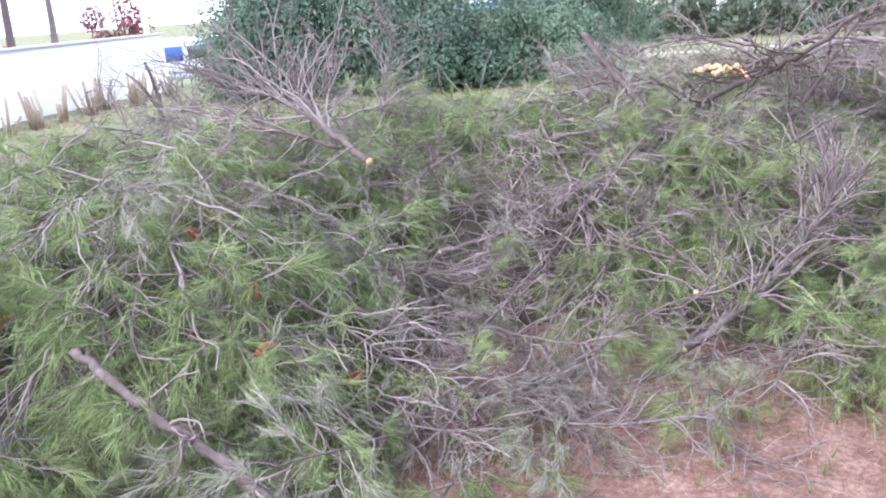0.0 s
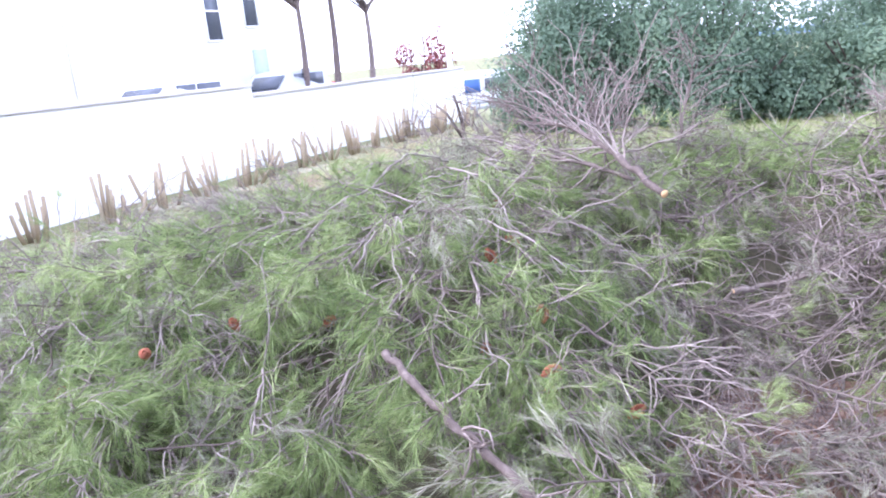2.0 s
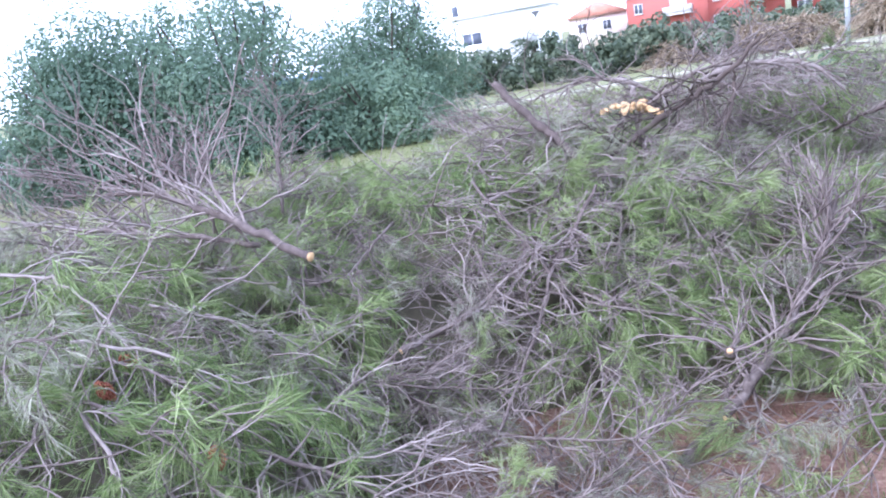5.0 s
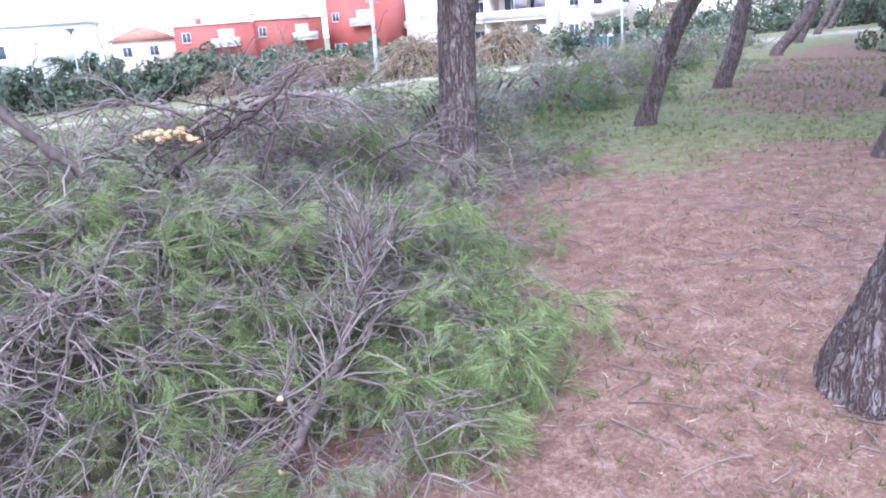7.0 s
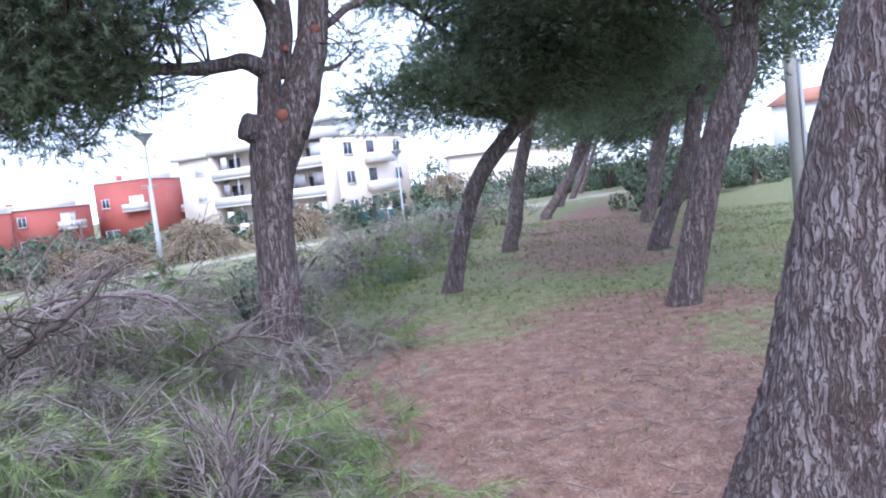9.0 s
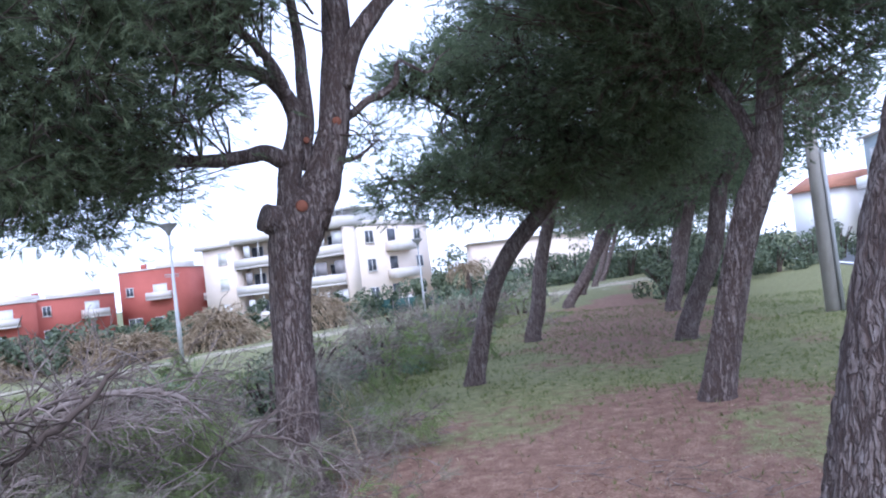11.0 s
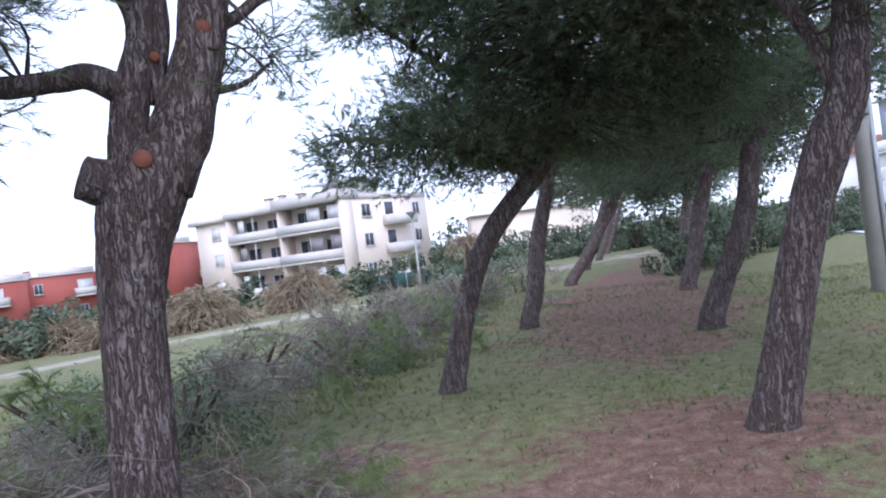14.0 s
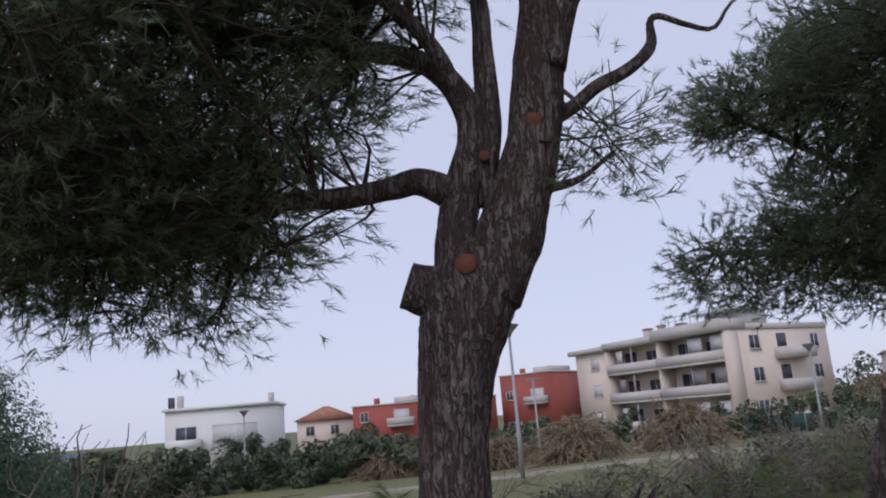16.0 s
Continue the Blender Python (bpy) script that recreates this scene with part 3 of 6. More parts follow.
block_house("pale_house", 28.4, 19.5, 86, 88, 4.6, CREAM, "pale plastered house beyond the pine row", False, -1.2)
oh = block_house("ochre_house", -2.2, -9.0, 72, 67, 9.9, OCHRE, "ochre and blue grey plastered three storey house by the road", False, 0.1, BLUEGREY)
og = block_house("cream_house_wing", 0.4, -2.1, 80, 72.5, 9.5, CREAM, "cream house wing with corner balconies by the road", False, 0.1, BLUEGREY)
for z in (2.6, 4.9):
    balcony_part(og, 0.3, 3.2, -1.2, -0.005, z, WHITEWALL)
block_house("white_house", 5.2, 1.9, 82, 80, 5.4, WHITEWALL, "white house with a red tiled roof by the road", True, 0.1)


def near_house():
    e = thing("white_house", pose(-19.0, 27.0, 0.3, 0, 0, -90), "large white rendered house behind the garden wall", "building")
    part("wall", box_mesh("wall", WHITEWALL, -1.6, 30, -12, 0, 0, 8.2), e)
    part("roof", box_mesh("roof", PALE, -0.3, 30.3, -12.3, 0.4, 8.201, 8.4), e)
    for x, z in ((0.6, 3.5), (2.9, 3.0)):
        w = part("window", box_mesh("window", SHADE, x, x + 0.8, -0.03, 0.012, z, z + 2.1), e)
        part("frame", mesh_of("frame", *joined([box_arrays(x - 0.07, x, -0.03, 0.05, z - 0.07, z + 2.17), box_arrays(x + 0.8, x + 0.87, -0.03, 0.05, z - 0.07, z + 2.17),
                                                box_arrays(x, x + 0.8, -0.03, 0.05, z + 2.1, z + 2.17), box_arrays(x, x + 0.8, -0.03, 0.06, z - 0.07, z), box_arrays(x, x + 0.8, -0.03, 0.05, z + 1.0, z + 1.06)]), WHITEWALL), w)
    part("door", box_mesh("door", BLUEGREY, 0.3, 1.2, -0.03, 0.02, 0.2, 2.6), e)
    part("drainpipe", mesh_of("drainpipe", *joined([tube_arrays([(10, 0.06, 0.1), (10, 0.06, 4), (10, 0.06, 8.1)], 0.05, 8)]), WHITEWALL), e)


near_house()


# ---- vehicles ----
def car(m, paint, label, scale=1.0, tail=True):
    """A small hatchback: shaped body, glasshouse, wheels, lamps. Its nose points along -x, its tail along +x."""
    e = thing("car", m, label, "car", "parked cars")
    prof = [(-2.0, 0.3), (-2.05, 0.6), (-1.9, 0.8), (-1.0, 0.95), (-0.4, 1.42), (0.2, 1.5), (1.3, 1.46), (1.75, 1.0), (2.0, 0.9), (2.02, 0.45), (1.9, 0.28)]
    V, F = [], []
    for y, k in ((-0.82, 0.97), (-0.7, 1.0), (0.7, 1.0), (0.82, 0.97)):
        V += [(x * k, y * (0.84 if z > 0.96 else 1), z) for x, z in prof]
    n = len(prof)
    for r in range(3):
        F += [(r * n + i, r * n + (i + 1) % n, (r + 1) * n + (i + 1) % n, (r + 1) * n + i) for i in range(n)]
    me = mesh_of("body", V, [np.array(F)], paint)
    bm = bmesh.new()
    bm.from_mesh(me)
    bmesh.ops.holes_fill(bm, edges=bm.edges[:])
    bmesh.ops.recalc_face_normals(bm, faces=bm.faces[:])
    bm.to_mesh(me)
    bm.free()
    part("body", me, e)
    for nm, bx in (("rear_window", (1.42, 1.74, -0.52, 0.52, 1.02, 1.36)), ("windscreen", (-0.98, -0.5, -0.52, 0.52, 1.0, 1.34))):
        x0, x1, y0, y1, z0, z1 = bx
        s = 1 if x0 > 0 else -1
        V = [(x1 if s > 0 else x0, y0, z0), (x1 if s > 0 else x0, y1, z0), (x0 if s > 0 else x1, y1, z1), (x0 if s > 0 else x1, y0, z1)]
        V = np.array(V) + (0.035 * s, 0, 0.012)
        V = np.vstack([V, V - (0.03 * s, 0, 0.01)])
        part(nm, mesh_of(nm, V, np.array([(0, 1, 2, 3), (7, 6, 5, 4), (0, 4, 5, 1), (1, 5, 6, 2), (2, 6, 7, 3), (3, 7, 4, 0)]), SHADE), e)
    for y in (-0.72, 0.7):
        for a, b in ((-0.35, 0.3), (0.36, 1.2)):
            part("side_window", box_mesh("side_window", SHADE, a, b, y - 0.02 if y < 0 else y, y if y < 0 else y + 0.02, 1.0, 1.36), e)
    for x in (-1.25, 1.25):
        for y in (-0.76, 0.76):
            w = part("wheel", mesh_of("wheel", *joined([tube_arrays([(x, y - 0.1, 0.31), (x, y - 0.08, 0.31), (x, y + 0.08, 0.31), (x, y + 0.1, 0.31)], [0.25, 0.31, 0.31, 0.25], 18)]), RUBBER), e)
            part("rim", mesh_of("rim", *joined([tube_arrays([(x, y - 0.11, 0.31), (x, y + 0.11, 0.31)], 0.19, 14)]), POLE), w)
    for y in (-0.66, 0.52):
        part("tail_lamp", box_mesh("tail_lamp", REDLIGHT, 1.86, 2.03, y, y + 0.14, 0.8, 1.02), e)
    part("bumper", bm_mesh("bumper", bevelled_box(1.95, 2.12, -0.78, 0.78, 0.32, 0.55, 0.04), paint), e)
    return e


def van(m):
    e = thing("box_van", m, "white box van parked across the road", "van")
    part("box", bm_mesh("box", bevelled_box(-2.2, 2.2, -1.0, 1.0, 0.7, 3.0, 0.05), CARWHITE), e)
    part("cab", bm_mesh("cab", bevelled_box(-3.7, -2.21, -0.95, 0.95, 0.45, 2.2, 0.15, 0.12), CARWHITE), e)
    part("windscreen", box_mesh("windscreen", SHADE, -3.72, -3.5, -0.7, 0.7, 1.4, 2.0), e)
    part("chassis", box_mesh("chassis", RUBBER, -2.2, 2.2, -0.7, 0.7, 0.45, 0.69), e)
    for i in range(3):
        part("door_panel", box_mesh("door_panel", SHUTTER, 2.2, 2.225, -0.9 + i * 0.62, -0.32 + i * 0.62, 0.85, 2.85), e)
    for x in (-2.9, 1.4):
        for y in (-0.85, 0.85):
            part("wheel", mesh_of("wheel", *joined([tube_arrays([(x, y - 0.12, 0.38), (x, y + 0.12, 0.38)], 0.38, 18)]), RUBBER), e)


def on_land(az, d, rz, z=0.03):
    x, y = pol(az, d)
    return pose(x, y, gz(x, y) + z, 0, 0, rz)


van(on_land(-0.95, 58, 196))
car(on_land(-2.35, 54, 190), CARSILVER, "silver hatchback parked across the road")
car(on_land(-4.8, 50, 188), CARWHITE, "white hatchback parked across the road")
car(pose(-12.6, 13.6, 0.42, 0, 0, 92), CARWHITE, "white car parked in the raised yard")
car(pose(-13.4, 19.4, 0.42, 0, 0, 90), CARSILVER, "pale car parked in the raised yard")


def far_bus():
    x, y = pol(111.4, 34, 0.25, -0.05)
    e = thing("minibus", pose(x, y, gz(x, y), 0, 0, 20), "white and blue minibus in the far street", "bus")
    part("body", bm_mesh("body", bevelled_box(-2.3, 2.3, -0.9, 0.9, 0.35, 1.9, 0.12), CARWHITE), e)
    part("side_panel", box_mesh("side_panel", BUSBLUE, -2.1, 0.4, -0.93, -0.91, 1.05, 1.6), e)
    part("windscreen", box_mesh("windscreen", SHADE, 0.6, 2.1, -0.93, -0.91, 1.1, 1.6), e)
    for xx in (-1.5, 1.5):
        part("wheel", mesh_of("wheel", *joined([tube_arrays([(xx, -0.95, 0.33), (xx, -0.7, 0.33)], 0.33, 16)]), RUBBER), e)
    r = thing("guard_rail", pose(*pol(111.2, 30, 0.25, -0.05), gz(*pol(111.2, 30, 0.25, -0.05)), 0, 0, 20), "grey metal guard rail by the far street", "guard rail")
    for i in range(7):
        part("post", box_mesh("post", POLE, -3 + i, -2.92 + i, 0, 0.08, -0.1, 0.65), r)
    part("rail", mesh_of("rail", *joined([box_arrays(-3.2, 3.3, -0.03, -0.001, 0.3, 0.4), box_arrays(-3.2, 3.3, -0.03, -0.001, 0.5, 0.62)]), POLE), r)


far_bus()


# ---- lamps and poles ----
def street_lamp(x, y, h, r=0.055, label="grey street lamp with a funnel shaped head", bars=False):
    e = thing("street_lamp", pose(x, y, gz(x, y) - 0.05), label, "street lamp", "street lamps")
    part("pole", mesh_of("pole", *joined([tube_arrays([(0, 0, 0), (0, 0, h * 0.3), (0, 0, h * 0.31), (0, 0, h - 0.3)], [r * 1.3, r * 1.3, r, r * 0.7], 10)]), POLE, True), e)
    if bars:
        part("crossbar", mesh_of("crossbar", *joined([tube_arrays([(-0.5, 0, h - 0.3), (0.5, 0, h - 0.3)], 0.03, 6), tube_arrays([(-0.5, 0, h - 0.42), (0.5, 0, h - 0.42)], 0.025, 6)]), POLE), e)
    else:
        hd = part("head", mesh_of("head", *joined([tube_arrays([(0, 0, h - 0.32), (0, 0, h - 0.2), (0, 0, h), (0, 0, h + 0.02)], [0.06, 0.1, 0.3, 0.31], 18)]), LAMPHEAD), e)
        part("lid", mesh_of("lid", *joined([tube_arrays([(0, 0, h + 0.021), (0, 0, h + 0.06), (0, 0, h + 0.09)], [0.33, 0.31, 0.1], 18)]), LAMPHEAD), hd)


street_lamp(17.3, 22.4, 4.65)
street_lamp(29.6, 37.6, 5.0, 0.06, "grey pole with a crossbar in the field", True)
street_lamp(*pol(72.2, 54), 4.9)
street_lamp(*pol(32.7, 43), 4.35)
ut = thing("utility_pole", pose(17.9, 3.04, gz(17.9, 3.04) - 0.2), "tall tapered concrete utility pole in the grass", "pole")
part("shaft", mesh_of("shaft", *joined([tube_arrays([(0, 0, 0), (0, 0, 4), (0, 0, 9.2)], [0.145, 0.125, 0.09], 16)]), CONCRETE, True), ut)
part("conduit", mesh_of("conduit", *joined([tube_arrays([(-0.02, -0.19, 0), (-0.01, -0.175, 3.6)], 0.045, 8)]), POLE), ut)
wp = thing("white_pole", pose(*pol(112.8, 29, 0.25, -0.05), -0.5), "plain white pole at the end of the wall", "pole")
part("shaft", mesh_of("shaft", *joined([tube_arrays([(0, 0, 0), (0, 0, 3), (0, 0, 6)], [0.12, 0.1, 0.09], 12)]), WHITEWALL, True), wp)

# green mesh fence before the apartment house
fx, fy = pol(37.4, 64)
gx, gy = pol(31.2, 61)
fen = thing("mesh_fence", pose(fx, fy, -1.55, 0, 0, math.degrees(math.atan2(gy - fy, gx - fx))), "green screened fence before the gardens", "fence")
FL = math.hypot(gx - fx, gy - fy)
part("screen", box_mesh("screen", GREENMESH, 0, FL, 0, 0.03, 0.35, 1.6), fen)
part("base", box_mesh("base", TILES, 0, FL, -0.08, 0.12, -0.2, 0.349), fen)
for i in range(6):
    part("post", box_mesh("post", POLE, i * FL / 5, i * FL / 5 + 0.06, -0.07, -0.001, 0, 1.75), fen)


# ---- trees ----
def smooth_line(pts, n):
    """More points along a line, rounded (Catmull-Rom)."""
    P = np.asarray(pts, dtype=float)
    Q = np.vstack([2 * P[0] - P[1], P, 2 * P[-1] - P[-2]])
    out = []
    for t in np.linspace(0, len(P) - 1 - 1e-6, n):
        i = int(t)
        f = t - i
        a, b, c, d = Q[i], Q[i + 1], Q[i + 2], Q[i + 3]
        out.append(0.5 * (2 * b + (c - a) * f + (2 * a - 5 * b + 4 * c - d) * f ** 2 + (3 * b - a - 3 * c + d) * f ** 3))
    return np.array(out)


def bark_tube(rng, pts, rad, seg, rings, rough=0.07):
    """A trunk or limb with lengthwise bark plates: each point (x, y, z) has its radius."""
    line = smooth_line([(*p, r) for p, r in zip(pts, rad)], rings)
    V, F, T = tube_arrays(line[:, :3], line[:, 3], seg)
    ph = rng.random(4) * 20
    body = V[:rings * seg].reshape(rings, seg, 3)
    mid = line[:, None, :3]
    a = np.linspace(0, 2 * np.pi, seg, endpoint=False)[None]
    s = np.concatenate([[0], np.cumsum(np.linalg.norm(np.diff(line[:, :3], axis=0), axis=1))])[:, None]
    ridge = np.abs(np.sin(a * 7 + ph[0] + 1.6 * np.sin(s * 5 + ph[1]) + 0.8 * np.sin(s * 13 + a * 2))) * 0.6 + 0.4 * np.abs(np.sin(a * 11 + s * 9 + ph[2]))
    lump = 0.5 * np.sin(a * 2 + s * 2.2 + ph[3]) + 0.5 * np.sin(a * 3 - s * 3.1)
    k = 1 + rough * (ridge - 0.5) * 1.6 + rough * 0.7 * lump + rng.normal(0, rough * 0.12, (rings, seg))
    V[:rings * seg] = (mid + (body - mid) * k[..., None]).reshape(-1, 3)
    return V, F, T


def crown_arrays(rng, lobes, clumps, per, n, length, width, anchors):
    """Needle sprays in clumps on lumpy lobes (x, y, z, rx, ry, rz), with the twigs that carry them."""
    C, D, twigs = [], [], []
    vol = np.array([l[3] * l[4] * l[5] for l in lobes]) ** 0.67
    pick = rng.choice(len(lobes), clumps, p=vol / vol.sum())
    A = np.asarray(anchors, dtype=float)
    for i in pick:
        x, y, z, rx, ry, rz = lobes[i]
        u = rng.normal(size=3)
        u /= np.linalg.norm(u)
        f = 0.45 + 0.55 * rng.random() ** 0.5
        c = np.array((x, y, z)) + u * (rx, ry, rz) * f
        out = u * (1, 1, 0.6) + (0, 0, 0.25)
        r = 0.28 + 0.16 * rng.random()
        p = rng.normal(0, r * 0.55, (per, 3)) * (1, 1, 0.7)
        C.append(c + p)
        D.append(out + p / r * 0.8 + rng.normal(0, 0.35, (per, 3)))
        a = A[np.argmin(np.linalg.norm(A - c, axis=1) + 0.4 * rng.random(len(A)))]
        a = c + (a - c) * min(1.0, 0.75 / (np.linalg.norm(a - c) + 1e-6))
        mid = (a * 0.45 + c * 0.55) + rng.normal(0, 0.08, 3)
        twigs.append(tube_arrays(smooth_line([a, mid, c], 6), np.linspace(0.014, 0.004, 6), 4, False))
        for q in p[:4]:
            twigs.append(tube_arrays([c - (c - mid) * 0.25, c + q * 0.7], [0.005, 0.003], 3, False))
    return sprays(rng, np.vstack(C), np.vstack(D), n, length, width, 0.5, 0.05, 0.1), twigs


def pine(name, seed, trunk, limbs, lobes, clumps, per, n, label, near=1.0, width=0.008):
    """A pine: trunk and limbs are lists of (x, y, z, radius); the thing stands at its trunk's foot."""
    rng = np.random.default_rng(seed)
    x0, y0 = trunk[0][:2]
    z0 = gz(x0, y0)
    off = np.array((x0, y0, 0))
    e = thing(name, pose(x0, y0, 0), label, "tree", "pines in the double row")
    seg, rings = (int(44 * near), int(90 * near)) if near > 0.4 else (14, 30)
    t = [(x, y, z + z0, r) for x, y, z, r in trunk]
    V, F, T = bark_tube(rng, [np.array(p[:3]) - off for p in t], [p[3] for p in t], seg, rings)
    part("trunk", mesh_of("trunk", V, [F, T], BARK, True), e)
    anchors = [np.array(t[-1][:3]) - off]
    for lim in limbs:
        pts = [np.array(p[:3]) - off for p in lim]
        V, F, T = bark_tube(rng, pts, [p[3] for p in lim], max(8, int(20 * near)), max(10, int(36 * near)))
        part("limb", mesh_of("limb", V, [F, T], BARK, True), e)
        if lim[0][3] > 0.052 or near < 0.5:
            anchors += list(smooth_line(pts, 9)[3:])
    L = [(x - x0, y - y0, z, a, b, c) for x, y, z, a, b, c in lobes]
    nd, tw = crown_arrays(rng, L, clumps, per, n, 0.09, width, anchors)
    part("crown", mesh_of("crown", *joined([nd]), CROWN), e)
    part("twig_spray", mesh_of("twig_spray", *joined(tw), DARKWOOD), e)["kind"] = "stuff"
    return e


def near_pine():
    trunk = [(4.92, 5.93, -0.12, 0.29), (4.93, 5.93, 0.06, 0.23), (4.95, 5.94, 0.35, 0.185), (4.98, 5.94, 0.8, 0.172), (5.0, 5.93, 1.3, 0.168), (5.02, 5.92, 1.65, 0.166), (5.06, 5.89, 1.98, 0.185), (5.11, 5.85, 2.2, 0.215), (5.17, 5.8, 2.4, 0.2), (5.22, 5.77, 2.55, 0.13)]
    main = [(5.19, 5.79, 2.3, 0.185), (5.31, 5.71, 2.57, 0.172), (5.37, 5.66, 2.78, 0.155), (5.45, 5.6, 3.08, 0.138), (5.5, 5.57, 3.45, 0.135), (5.57, 5.54, 3.9, 0.125), (5.6, 5.52, 4.7, 0.1), (5.58, 5.5, 5.4, 0.07), (5.5, 5.5, 6.3, 0.04)]
    left = [(5.09, 5.85, 2.3, 0.13), (5.08, 5.86, 2.48, 0.108), (5.1, 5.85, 2.68, 0.098), (5.14, 5.82, 2.87, 0.096), (5.2, 5.79, 3.08, 0.085), (5.19, 5.8, 3.28, 0.075), (5.08, 5.87, 3.5, 0.065), (4.89, 5.99, 3.62, 0.056), (4.5, 6.3, 3.76, 0.046), (3.9, 6.8, 3.98, 0.03), (3.4, 7.3, 4.2, 0.015)]
    flat = [(5.1, 5.85, 2.82, 0.088), (4.96, 5.95, 2.91, 0.07), (4.84, 6.03, 2.89, 0.062), (4.62, 6.17, 2.86, 0.058), (4.38, 6.33, 2.87, 0.05), (3.95, 6.65, 2.86, 0.042), (3.5, 7.0, 3.05, 0.032), (3.0, 7.3, 3.3, 0.02)]
    mid = [(5.19, 5.8, 3.2, 0.05), (4.95, 5.75, 3.6, 0.042), (4.6, 5.9, 3.95, 0.034), (4.1, 6.4, 4.4, 0.026), (3.6, 6.9, 4.8, 0.014)]
    up = [(5.52, 5.52, 3.45, 0.1), (5.57, 5.39, 3.78, 0.09), (5.72, 5.22, 4.08, 0.08), (5.95, 5.0, 4.42, 0.068), (6.22, 4.75, 4.85, 0.05), (6.6, 4.4, 5.6, 0.02)]
    crook = [(5.5, 5.58, 3.16, 0.045), (5.65, 5.5, 3.24, 0.038), (5.76, 5.43, 3.34, 0.035), (5.88, 5.35, 3.4, 0.033), (5.98, 5.29, 3.48, 0.032), (6.03, 5.26, 3.56, 0.028), (6.03, 5.25, 3.67, 0.02), (6.08, 5.23, 3.71, 0.017), (6.19, 5.16, 3.65, 0.014), (6.31, 5.08, 3.61, 0.012), (6.4, 5.02, 3.74, 0.008), (6.55, 4.95, 3.85, 0.004)]
    thin = [(5.22, 5.79, 2.75, 0.05), (5.27, 5.74, 3.15, 0.066), (5.28, 5.74, 3.55, 0.056), (5.28, 5.74, 3.95, 0.046), (5.22, 5.8, 4.8, 0.03), (5.1, 5.85, 5.6, 0.015)]
    small = [(5.42, 5.62, 2.8, 0.03), (5.62, 5.5, 2.84, 0.018), (5.8, 5.4, 2.98, 0.008)]
    hang = [(4.38, 6.33, 2.86, 0.03), (4.15, 6.7, 2.78, 0.022), (3.9, 7.1, 2.66, 0.01)]
    lobes = [(3.75, 7.0, 3.6, 1.25, 1.1, 1.1), (3.0, 6.9, 3.5, 1.2, 1.2, 1.05), (4.35, 6.7, 3.75, 0.75, 0.7, 0.7), (3.4, 7.9, 3.4, 1.3, 1.0, 0.9), (3.6, 6.9, 2.9, 0.8, 0.75, 0.45), *[(5.74 + 0.07 * math.cos(k), 5.42 + 0.07 * math.sin(k), 2.92 + 0.02 * k, 0.13, 0.13, 0.13) for k in range(7)],
             (4.2, 6.2, 5.6, 1.9, 1.7, 1.2), (6.0, 4.7, 6.0, 1.5, 1.4, 1.0), (2.6, 7.2, 4.6, 1.4, 1.3, 1.0), (3.7, 5.9, 4.4, 1.2, 1.0, 0.7), (2.7, 5.6, 4.5, 1.1, 1.0, 0.7), (4.8, 6.3, 4.7, 1.1, 0.9, 0.7), (4.0, 6.0, 3.6, 0.75, 0.65, 0.55), (3.3, 6.1, 3.5, 0.8, 0.8, 0.6), (3.5, 6.75, 2.75, 1.0, 0.8, 0.38), (4.25, 6.7, 2.78, 0.6, 0.5, 0.34), (3.9, 7.2, 2.65, 0.8, 0.7, 0.4), (4.5, 6.3, 4.25, 0.8, 0.7, 0.5), (4.8, 5.9, 4.95, 0.85, 0.75, 0.5)]
    e = pine("pine_tree", 11, trunk, [main, left, flat, mid, up, crook, thin, small, hang], lobes, 1480, 20, 15, "forked old pine with sawn limbs, standing in cut brush", 1.0, 0.006)
    cut = part("sawn_stub", mesh_of("sawn_stub", *joined([bark_tube(np.random.default_rng(3), [(0.24, -0.1, 2.24), (0.12, -0.06, 2.29), (0.02, -0.02, 2.33), (-0.08, 0.02, 2.37)], [0.1, 0.12, 0.12, 0.115], 18, 12)]), BARK, True), e, "thick sawn limb stub with dark bark")
    for x, y, z, r in ((0.09, -0.265, 2.42, 0.05), (0.455, -0.44, 3.13, 0.04), (0.275, -0.235, 2.99, 0.028)):
        dx, dy = -0.57, -0.82
        part("saw_cut", mesh_of("saw_cut", *joined([tube_arrays([(x - dx * 0.05, y - dy * 0.05, z), (x, y, z), (x + dx * 0.006, y + dy * 0.006, z)], [r, r, r * 0.9], 18)]), CUTRED), e, "round reddish saw cut")


near_pine()
pine("pine_tree", 12, [(3.5, 1.73, -0.12, 0.43), (3.5, 1.73, 0.08, 0.35), (3.515, 1.64, 0.4, 0.31), (3.53, 1.5, 0.9, 0.292), (3.57, 1.24, 1.9, 0.285), (3.63, 0.93, 3.1, 0.26), (3.67, 0.65, 4.2, 0.23)],
     [[(3.67, 0.65, 4.1, 0.2), (3.67, 0.3, 5, 0.15), (3.5, -0.1, 6.2, 0.08)], [(3.67, 0.7, 4.0, 0.14), (4.4, 0.5, 4.8, 0.1), (5.4, 0.1, 5.6, 0.05)], [(3.67, 0.7, 4.1, 0.14), (3.0, 1.1, 5, 0.09), (2.4, 1.4, 5.8, 0.05)]],
     [(3.6, 0.1, 6.4, 2.6, 2.4, 1.3), (5.4, -0.1, 5.8, 1.2, 1.2, 0.8)], 220, 14, 12, "thick leaning pine trunk with deeply plated grey bark", 1.35, 0.012)
